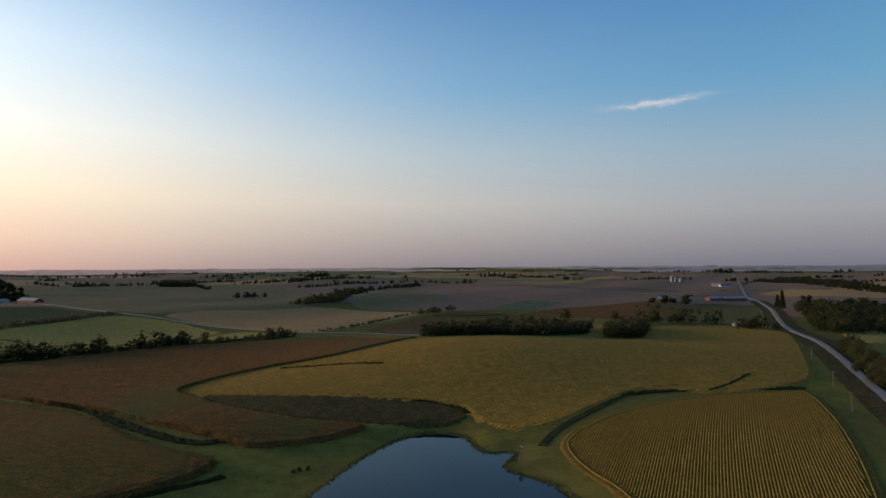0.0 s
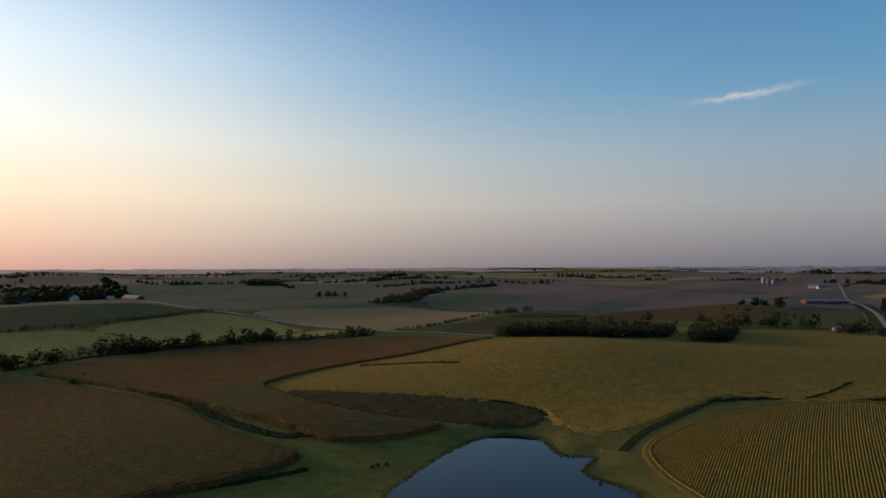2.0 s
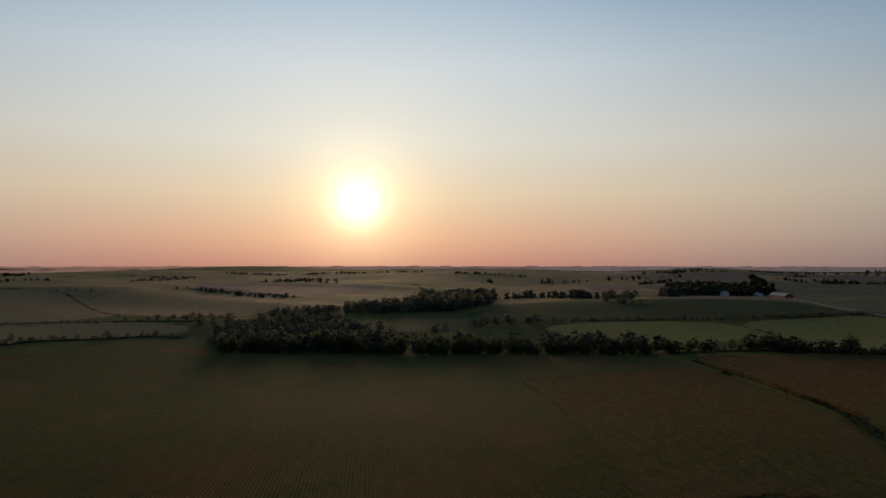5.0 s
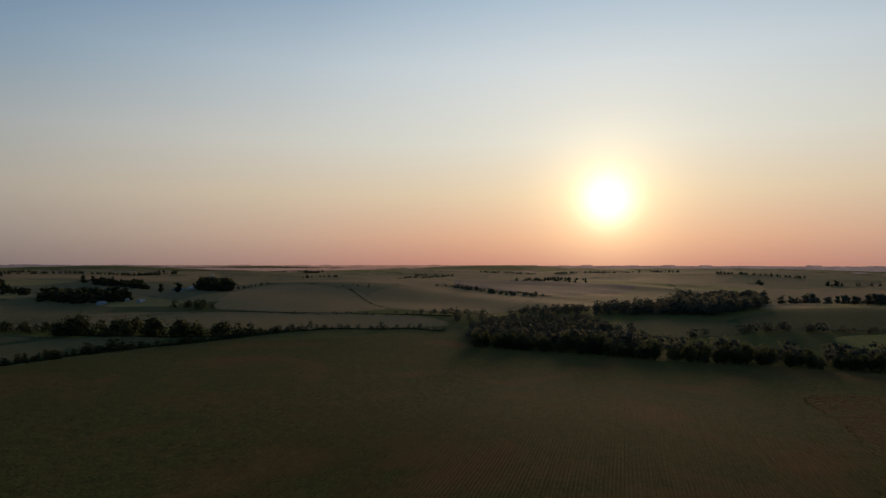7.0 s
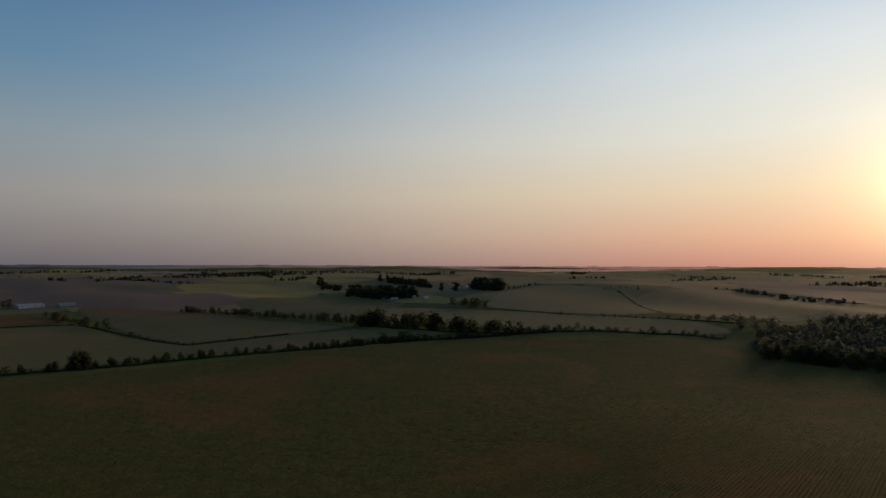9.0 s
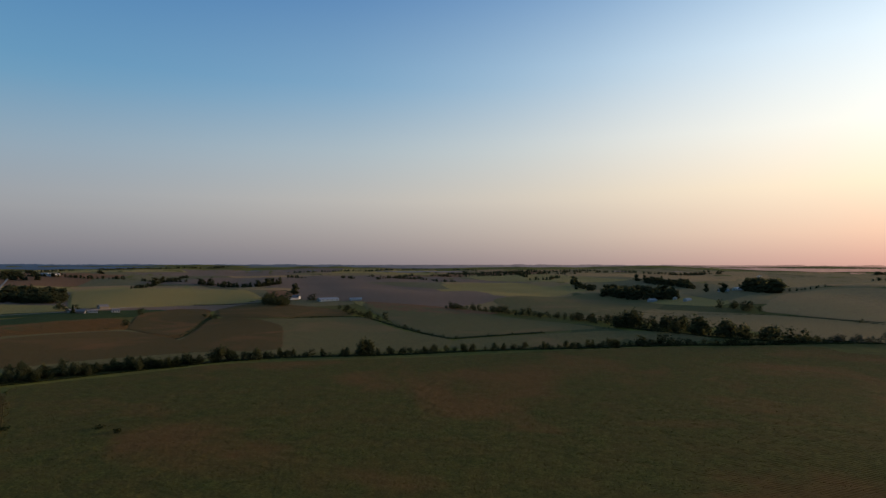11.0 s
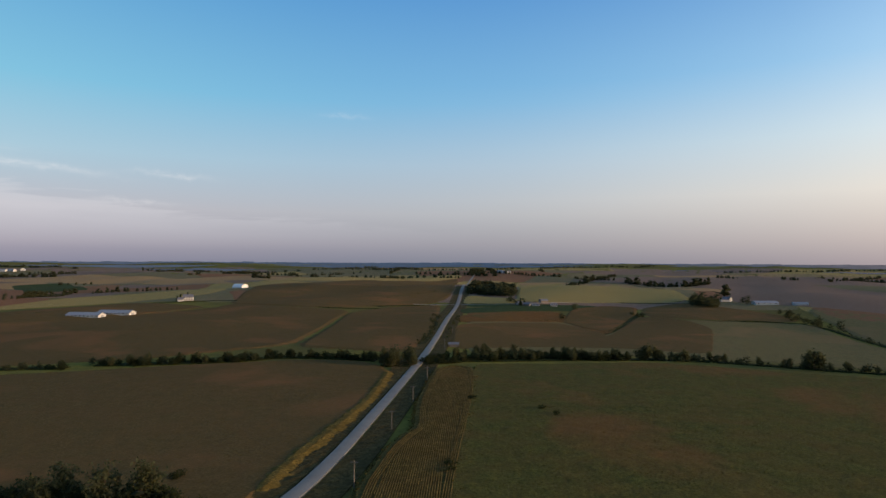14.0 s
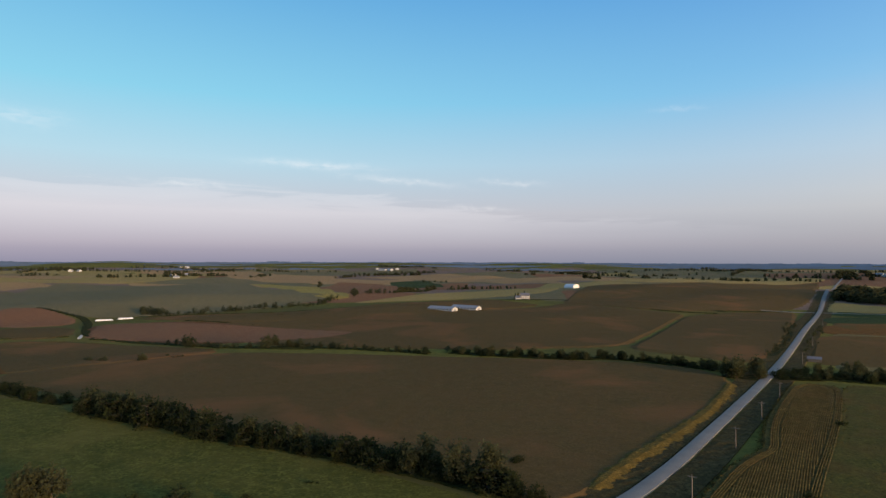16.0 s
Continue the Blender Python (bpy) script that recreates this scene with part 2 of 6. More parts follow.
CROPS = {
    "soy_gold": (crop("gold_soybeans", (0.170, 0.102, 0.020), (0.447, 0.266, 0.049), (0.224, 0.142, 0.030), 2.4, 62, 0.9, 0.5, 0.85), 0.8, "ripening golden soybean field on a gentle hill"),
    "soy_pale": (crop("pale_soybeans", (0.225, 0.165, 0.044), (0.469, 0.330, 0.081), (0.300, 0.232, 0.066)), 0.7, "pale yellow-green soybean field between hedges"),
    "soy_olive": (crop("olive_soybeans", (0.089, 0.077, 0.030), (0.210, 0.174, 0.067), (0.220, 0.133, 0.059), 0.0, 0, 0.6, 0.5, 0.6), 0.8, "olive-yellow soybean field beyond the hedge"),
    "soy_green": (crop("green_soybeans", (0.057, 0.060, 0.022), (0.125, 0.122, 0.041), (0.136, 0.104, 0.041)), 0.8, "dull green soybean field on rolling land"),
    "soy_brown": (crop("brown_soybeans", (0.075, 0.052, 0.018), (0.163, 0.109, 0.037), (0.217, 0.101, 0.038), 0.76, 80, 0.85, 0.3, 0.6), 0.8, "brown-green ripening soybean field"),
    "corn_brown": (crop("brown_corn", (0.078, 0.041, 0.013), (0.227, 0.110, 0.034), (0.078, 0.085, 0.028), 0.76, 15, 0.95, 0.5, 0.8), 2.2, "brown drying cornfield with a dense canopy"),
    "corn_mixed": (crop("mixed_corn", (0.046, 0.046, 0.012), (0.121, 0.114, 0.024), (0.185, 0.076, 0.027), 0.0, 0, 0.55, 0.4, 0.6), 2.15, "wide cornfield, dark green with red-brown patches"),
    "corn_rows": (crop("row_corn", (0.054, 0.042, 0.012), (0.161, 0.119, 0.031), (0.148, 0.091, 0.031)), 2.0, "yellowing corn in curved rows beside the gravel road"),
    # edge strip that catches the low sun, the light put into its gold
    "corn_edge": (crop("sun_gold_corn", (0.085, 0.058, 0.014), (0.214, 0.140, 0.032), (0.156, 0.105, 0.025)), 1.2, "corn along the field edge with low sun painted on as gold"),
    "soy_rows": (crop("row_soybeans", (0.090, 0.060, 0.013), (0.227, 0.147, 0.029), (0.173, 0.118, 0.026), grain=0.7), 0.4, "golden soybean field drilled in long curved rows"),
    # the far_ kinds have distance haze mixed into their colours
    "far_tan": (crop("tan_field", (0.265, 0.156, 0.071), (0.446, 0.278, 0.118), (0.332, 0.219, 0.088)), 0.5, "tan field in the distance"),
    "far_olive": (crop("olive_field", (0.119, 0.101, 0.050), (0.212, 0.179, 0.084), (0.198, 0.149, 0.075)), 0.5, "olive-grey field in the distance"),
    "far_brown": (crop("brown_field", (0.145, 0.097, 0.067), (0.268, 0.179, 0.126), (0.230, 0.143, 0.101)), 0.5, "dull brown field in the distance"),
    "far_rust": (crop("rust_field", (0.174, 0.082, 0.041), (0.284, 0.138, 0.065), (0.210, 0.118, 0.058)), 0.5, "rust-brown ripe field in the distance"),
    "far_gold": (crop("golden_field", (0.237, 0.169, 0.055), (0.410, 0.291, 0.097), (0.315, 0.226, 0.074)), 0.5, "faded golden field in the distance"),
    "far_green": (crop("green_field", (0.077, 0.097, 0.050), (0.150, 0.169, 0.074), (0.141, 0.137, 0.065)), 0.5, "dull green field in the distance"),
    "far_pale": (crop("pale_hazed_field", (0.210, 0.144, 0.063), (0.301, 0.211, 0.093), (0.252, 0.171, 0.072)), 0.5, "pale tan far field with haze painted into its colour"),
    # steep grass face turned from the sun, its shade painted as dark brown
    "fallow": (crop("slope_shade_grass", (0.042, 0.030, 0.012), (0.122, 0.084, 0.031), (0.067, 0.065, 0.021)), 0.4, "weedy slope below the soybeans, its shade painted dark brown"),
    "stubble": (crop("stubble", (0.101, 0.079, 0.052), (0.168, 0.128, 0.085), (0.134, 0.112, 0.069), 1.5, 40), 0.3, "pale brown stubble field"),
    "brown_bare": (crop("ripe_beans", (0.125, 0.056, 0.023), (0.213, 0.098, 0.041), (0.154, 0.084, 0.033)), 0.5, "red-brown ripe bean field"),
    "pasture_dark": (crop("pasture_grass", (0.025, 0.043, 0.015), (0.055, 0.079, 0.025), (0.059, 0.065, 0.021)), 0.3, "dark green pasture"),
    "pasture": (crop("bright_pasture", (0.057, 0.059, 0.012), (0.141, 0.135, 0.026), (0.178, 0.146, 0.035), 0.0, 0, 0.8), 0.25, "grazed green pasture beside the hedge"),
}
ROW_LEAVES = {"soy_rows": crop("ripe_soybean_rows", (0.158, 0.101, 0.019), (0.341, 0.220, 0.041), (0.220, 0.141, 0.032), grain=0.5),
              "corn_rows": crop("dry_corn_rows", (0.066, 0.049, 0.014), (0.163, 0.118, 0.034), (0.145, 0.078, 0.026)),
              "corn_brown": crop("brown_corn_rows", (0.084, 0.043, 0.015), (0.250, 0.119, 0.036), (0.088, 0.092, 0.030), 0.0, 0, 0.95, 0.5, 0.8),
              "corn_mixed": crop("mixed_corn_rows", (0.046, 0.045, 0.012), (0.122, 0.116, 0.026), (0.195, 0.078, 0.027), 0.0, 0, 0.55, 0.4, 0.6)}


def _grass(n, place, bsdf):
    fine = n.noise(place, 1.3, 3, 0.7)
    clump = n.noise(place, 0.16, 5, 0.7)
    mid = n.noise(place, 0.035, 4, 0.6)
    broad = n.noise(place, 0.004, 4, 0.5)
    colour = n.mix(fine, (0.101, 0.091, 0.019), (0.260, 0.228, 0.048))
    colour = n.mix(n.ramp(clump, [(0.35, 0.6), (0.58, 0.0)]), colour, (0.071, 0.069, 0.017))
    colour = n.mix(n.ramp(mid, [(0.45, 0.0), (0.7, 0.7)]), colour, (0.101, 0.093, 0.029))
    colour = n.mix(n.ramp(broad, [(0.4, 0.0), (0.6, 0.6)]), colour, (0.080, 0.067, 0.029))
    return colour, (fine, 0.4, 0.3)


GRASS = material("grass", _grass, 0.95, 0.01)


FALLOW_GRASS = crop("dry_weeds", (0.025, 0.024, 0.008), (0.071, 0.061, 0.023), (0.050, 0.047, 0.017))
WEEDS = crop("dark_weeds", (0.013, 0.019, 0.005), (0.042, 0.047, 0.015), (0.038, 0.033, 0.012))


def _water(n, place, bsdf):
    bsdf.inputs["Roughness"].default_value = 0.03
    bsdf.inputs["IOR"].default_value = 1.33
    bsdf.inputs["Specular IOR Level"].default_value = 0.3
    return (0.008, 0.012, 0.014), (n.noise(place, 0.35, 2, 0.5), 0.02, 0.02)


WATER = material("water", _water, 0.03, 0.5)


def _gravel(n, place, bsdf):
    fine = n.noise(place, 2.5, 4, 0.7)
    mid = n.noise(place, 0.12, 4, 0.6)
    return n.mix(n.ramp(mid, [(0.35, 0.0), (0.7, 0.6)]), n.mix(fine, (0.18, 0.162, 0.135), (0.32, 0.287, 0.24)), (0.19, 0.165, 0.135)), (fine, 0.3, 0.05)


GRAVEL = material("gravel", _gravel, 0.95, 0.1)


def _leaves(dark, light):
    def build(n, place, bsdf):
        info = n.add("ShaderNodeObjectInfo").outputs["Random"]
        grain = n.noise(place, 0.7, 3, 0.6)
        c = n.mix(n.ramp(grain, [(0.3, 0.0), (0.75, 1.0)]), dark, light)
        return n.mix(n.math("MULTIPLY", info, 0.25), c, (0.045, 0.044, 0.013)), None
    return build


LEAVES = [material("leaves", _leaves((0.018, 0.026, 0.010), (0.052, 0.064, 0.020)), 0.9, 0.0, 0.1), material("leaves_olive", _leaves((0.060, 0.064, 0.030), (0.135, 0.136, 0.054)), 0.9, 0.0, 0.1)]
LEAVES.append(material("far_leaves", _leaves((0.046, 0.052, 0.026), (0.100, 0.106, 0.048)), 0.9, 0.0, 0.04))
# Mist put into the colour: paler, greyer leaves with more sheen.
LEAVES.append(material("hazed_leaves", _leaves((0.105, 0.100, 0.066), (0.165, 0.155, 0.098)), 0.9, 0.0, 0.35))
for m in LEAVES:  # leaves let some of the low sun through
    n, tree_ = m.node_tree.nodes, m.node_tree
    glow, blend = n.new("ShaderNodeBsdfTranslucent"), n.new("ShaderNodeMixShader")
    bsdf = next(q for q in n if q.type == "BSDF_PRINCIPLED")
    out = next(q for q in n if q.type == "OUTPUT_MATERIAL")
    tree_.links.new(bsdf.inputs["Base Color"].links[0].from_socket, glow.inputs[0])
    blend.inputs[0].default_value = 0.66
    tree_.links.new(bsdf.outputs[0], blend.inputs[1]), tree_.links.new(glow.outputs[0], blend.inputs[2])
    tree_.links.new(blend.outputs[0], out.inputs[0])
BARK = material("bark", lambda n, p, b: (n.mix(n.noise(p, 3, 4, 0.6), (0.05, 0.035, 0.025), (0.12, 0.09, 0.065)), None))

HILLS = [(15, 232, -9, 85), (190, 440, 5, 110), (-450, 250, -9, 190), (-990, -90, 16, 260), (-690, 580, 9, 200), (-330, 1000, 10, 260), (-420, -560, -6, 160), (80, -1150, 14, 300), (520, -520, -5, 180), (420, -900, 8, 260), (15, 425, 12, 105), (22, 455, 3, 70), (108, 335, -2, 40), (112, 220, 6, 68), (-1135, -185, 15, 135), (-1297, 82, 15, 150), (-945, -458, -5, 160), (787, -739, 15, 180), (-461, -1216, 13, 170), (-838, -928, 12, 170), (-588, 784, 8, 170), (-97, 1116, 9, 110), (263, 1324, 9, 200), (0, -1250, 9, 150)]


def ground_z(x, y):
    """The height of the rolling land at a place of the plan."""
    x, y = np.asarray(x, float), np.asarray(y, float)
    d = np.hypot(x, y)
    z = 50 * (d / 4800) ** 2
    for hx, hy, rise, width in HILLS:
        z = z + rise * np.exp(-((x - hx) ** 2 + (y - hy) ** 2) / (2 * width ** 2))
    far = np.clip((d - 700) / 900, 0, 1)
    z = z + far * (7.0 * np.sin(x / 210 + 1.3) * np.cos(y / 260 + 0.4) + 5.5 * np.sin((x + y) / 330) + 5.5 * np.sin(y / 520 - x / 700))
    swell = 0.12 + 0.88 * np.clip((d - 420) / 400, 0, 1)
    z = z + swell * (2.0 * np.sin(x / 64 + 0.7 * np.sin(y / 97)) * np.cos(y / 71 + 0.5) + 1.3 * np.sin((x - 0.6 * y) / 43 + 1.1))
    return z


# ---- building helpers ----
def mesh(name, verts, faces, mat=None, parent=None, label="", smooth=False):
    me = bpy.data.meshes.new(name)
    me.from_pydata(np.asarray(verts, float).tolist(), [], faces if isinstance(faces, list) else np.asarray(faces).tolist())
    if smooth:
        me.shade_smooth()
    if mat:
        me.materials.append(mat)
    ob = new(name, me)
    ob.parent = parent
    if label:
        tagged(ob, label)
    return ob


def rounded(pts, times=2, closed=True, most=1e9):
    """A line with its corners cut again and again, by a length at most, until it bends softly."""
    p = np.array(pts, float)
    for _ in range(times):
        q = np.roll(p, -1, 0) if closed else p[1:]
        a = p if closed else p[:-1]
        k = np.minimum(0.25, most / (np.hypot(*(q - a).T) + 1e-9))[:, None]
        cut = np.stack([a + (q - a) * k, q + (a - q) * k], 1).reshape(-1, 2)
        p = cut if closed else np.vstack([p[:1], cut, p[-1:]])
    return p


def resampled(p, step, closed=True):
    q = np.vstack([p, p[:1]]) if closed else p
    s = np.concatenate([[0], np.cumsum(np.hypot(*np.diff(q, axis=0).T))])
    k = np.linspace(0, s[-1], max(int(s[-1] / step), 4) + 1)
    k = k[:-1] if closed else k
    return np.stack([np.interp(k, s, q[:, 0]), np.interp(k, s, q[:, 1])], 1)


def inside(poly, x, y):
    hit = np.zeros(len(x), bool)
    for (ax, ay), (bx, by) in zip(poly, np.roll(poly, -1, 0)):
        hit ^= ((ay > y) != (by > y)) & (x < (bx - ax) * (y - ay) / (by - ay + 1e-12) + ax)
    return hit


def edge_gap(poly, x, y):
    """How far places are from a closed outline."""
    best = np.full(len(x), 1e9)
    for (ax, ay), (bx, by) in zip(poly, np.roll(poly, -1, 0)):
        dx, dy = bx - ax, by - ay
        k = np.clip(((x - ax) * dx + (y - ay) * dy) / (dx * dx + dy * dy + 1e-9), 0, 1)
        best = np.minimum(best, np.hypot(x - ax - k * dx, y - ay - k * dy))
    return best


def tube(path, radii, sides=6):
    verts, faces = [], []
    for p, r in zip(path, radii):
        for j in range(sides):
            a = 2 * math.pi * j / sides
            verts.append((p[0] + r * math.cos(a), p[1] + r * math.sin(a), p[2]))
    for i in range(len(path) - 1):
        for j in range(sides):
            faces.append((i * sides + j, i * sides + (j + 1) % sides, (i + 1) * sides + (j + 1) % sides, (i + 1) * sides + j))
    return verts, faces


def leaf_cards(rng, centres, each, spread, size):
    """Leaf cards scattered round the centres of clumps, as vertices and quads."""
    m = np.repeat(centres, each, 0) + rng.normal(scale=spread, size=(len(centres) * each, 3))
    a = rng.normal(size=m.shape)
    a /= np.linalg.norm(a, axis=1)[:, None]
    b = np.cross(a, rng.normal(size=m.shape))
    b /= np.linalg.norm(b, axis=1)[:, None] + 1e-9
    s = size * rng.uniform(0.6, 1.25, len(m))[:, None]
    verts = np.stack([m - a * s, m + b * s * 0.55, m + a * s, m - b * s * 0.55], 1).reshape(-1, 3)
    return verts, np.arange(len(verts)).reshape(-1, 4)


# ---- ground, pond and road ----
POND = rounded([(-47, 201), (-40, 222), (-34, 243), (-25, 263), (-16, 277), (-6, 282), (5, 280), (11, 271), (13, 258), (18, 252), (23, 252), (30, 254), (26, 245), (22, 237), (24, 229), (33, 221), (39, 214), (41, 200)] + [(60, 172), (15, 150), (-30, 172)])
POND_Z = -4.4
ROAD = resampled(rounded([(1483, 3141), (820, 1693), (609, 1226), (589, 1143), (517, 973), (427, 786), (380, 682), (352, 615), (333, 545), (294, 461), (254, 380), (231, 329), (185, 225), (133, 88), (92, -13), (50, -115), (16, -197), (11, -214), (5, -233), (-11, -295), (-30, -369), (-51, -453), (-78, -573), (-131, -805), (-184, -1058), (-369, -1980), (-494, -2498)], 3, False), 8, False)
ROAD_HALF = 2.7


def land_z(x, y):
    """The finished ground: the rolling land with the pond's basin and the road's bed."""
    x, y = np.asarray(x, float), np.asarray(y, float)
    shape = x.shape
    x, y = x.ravel(), y.ravel()
    z = ground_z(x, y)
    near = (np.hypot(x - 10, y - 220) < 160)
    if near.any():
        xs, ys = x[near], y[near]
        gap, wet = edge_gap(POND, xs, ys), inside(POND, xs, ys)
        side = np.where(wet, -gap, gap)
        t = np.clip((side + 1.0) / 11, 0, 1)
        z[near] = (POND_Z - 0.5) * (1 - t) + z[near] * t + np.where(side < 0, -0.6, 0)
    return z.reshape(shape)


def ground_sheet():
    rings = np.concatenate([[0, 50, 90, 120], np.exp(np.linspace(math.log(140), math.log(4960), 220))])
    spokes = np.radians(np.arange(0, 360, 0.75))
    R, A = np.meshgrid(rings[1:], spokes, indexing="ij")
    X, Y = R * np.sin(A), R * np.cos(A)
    verts = np.stack([X.ravel(), Y.ravel(), land_z(X, Y).ravel()], 1)
    n = len(spokes)
    faces = [(i * n + j, i * n + (j + 1) % n, (i + 1) * n + (j + 1) % n, (i + 1) * n + j) for i in range(len(rings) - 2) for j in range(n)]
    faces = [f[::-1] for f in faces]
    faces.append(tuple(range(n))[::-1])
    return tagged(mesh("ground", verts, faces, GRASS, smooth=True), "rolling grassy farmland that reaches the horizon", "ground", kind="structure")


ground_sheet()
from mathutils.geometry import delaunay_2d_cdt


def drape(poly, step):
    """Triangles that fill an outline, fine enough to lie on rolling land."""
    ax, ay = poly.T
    bx, by = np.roll(poly, -1, 0).T
    pts = [Vector(p) for p in poly]
    for row, y in enumerate(np.arange(ay.min() + step * 0.3, ay.max(), step * 0.87)):
        cut = (ay > y) != (by > y)
        xs = np.sort(ax[cut] + (y - ay[cut]) / (by[cut] - ay[cut]) * (bx[cut] - ax[cut]))
        for x0, x1 in zip(xs[::2], xs[1::2]):
            first = math.ceil((x0 + step * 0.4) / step) * step + row % 2 * step / 2
            pts += [Vector((x, y)) for x in np.arange(first, x1 - step * 0.4, step)]
    n = len(poly)
    v, e, f, *_ = delaunay_2d_cdt(pts, [(i, (i + 1) % n) for i in range(n)], [], 1, 1e-4)
    return np.array([tuple(p) for p in v]), [tuple(t) for t in f], n


FIELD_COUNT = [0]


CANOPY = np.random.default_rng(3)


def field(kind, pts, fine=None, lift=None):
    """A crop as a raised, uneven canopy with its own sides."""
    mat, tall, label = CROPS[kind]
    near = np.hypot(*np.array(pts, float).T).min() < 300
    tall = lift or (tall if near else min(tall, 0.3))
    FIELD_COUNT[0] += 0 if lift else 1
    size = float(np.mean(np.hypot(*np.array(pts, float).T)))
    step = fine or max(size / 150, 2.0)
    poly = resampled(rounded(pts, 2, True, 14), step * 0.9)
    poly += CANOPY.normal(scale=min(step * 0.12, 0.35) * (0.7 if tall > 1.5 else 1.0), size=poly.shape)
    v, f, n = drape(poly, step)
    top = land_z(v[:, 0], v[:, 1]) + tall + (FIELD_COUNT[0] % 8 * 0.006 if near else FIELD_COUNT[0] * 0.008) + CANOPY.normal(scale=min(tall * 0.08, 0.09), size=len(v))
    verts = [(*p, z) for p, z in zip(v, top)]
    base = len(verts)
    d = np.roll(v[:n], -1, 0) - np.roll(v[:n], 1, 0)
    out = np.stack([d[:, 1], -d[:, 0]], 1) / (np.hypot(*d.T)[:, None] + 1e-9)
    if np.sum(v[:n, 0] * np.roll(v[:n, 1], -1) - np.roll(v[:n, 0], -1) * v[:n, 1]) < 0:
        out = -out
    drop = tall + 0.6 if near else tall + FIELD_COUNT[0] * 0.008 + 0.25
    wide = tall if tall > 1.5 else 6 * tall if near else 6.5
    foot = v[:n] + out * (wide * CANOPY.uniform(0.5, 1.3, n))[:, None]
    verts += [(*p, z - 0.01) for p, z in zip(v[:n], top[:n])] + [(*p, z - drop) for p, z in zip(foot, top[:n])]
    faces = list(f) + [(base + i, base + n + i, base + n + (i + 1) % n, base + (i + 1) % n) for i in range(n)]
    away = np.hypot(v[:, 0], v[:, 1])
    close = np.flatnonzero(away < 120 + 240 * CANOPY.uniform(size=len(v)))
    if len(close) and lift is None and "pasture" not in kind:
        size = 0.24 if tall > 1.5 else 0.15
        k = np.repeat(close, 3)
        spots = np.column_stack([v[k] + CANOPY.normal(scale=step * 0.5, size=(len(k), 2)), top[k]])
        spots = spots[inside(poly[::3], spots[:, 0], spots[:, 1])]
        cv, cf = leaf_cards(CANOPY, spots, 1, 0.05, size)
        faces += (cf + len(verts)).tolist()
        verts += cv.tolist()
    if tall > 1.5:  # ragged leaves along the rim
        rim = np.flatnonzero(np.hypot(*v[:n].T) < 420)
        k = np.repeat(rim, 22)
        h = CANOPY.uniform(0, 1.05, len(k))
        spots = np.column_stack([foot[k] + (v[k] - foot[k]) * h[:, None] + CANOPY.normal(scale=step * 0.4, size=(len(k), 2)), top[k] - tall * (1 - h)])
        cv, cf = leaf_cards(CANOPY, spots, 1, 0.15, 0.34)
        faces += (cf + len(verts)).tolist()
        verts += cv.tolist()
    ob = mesh(kind.split("_")[0] + "_field", verts, faces, mat, smooth=True)
    return tagged(ob, label, "crop field", kind="stuff")


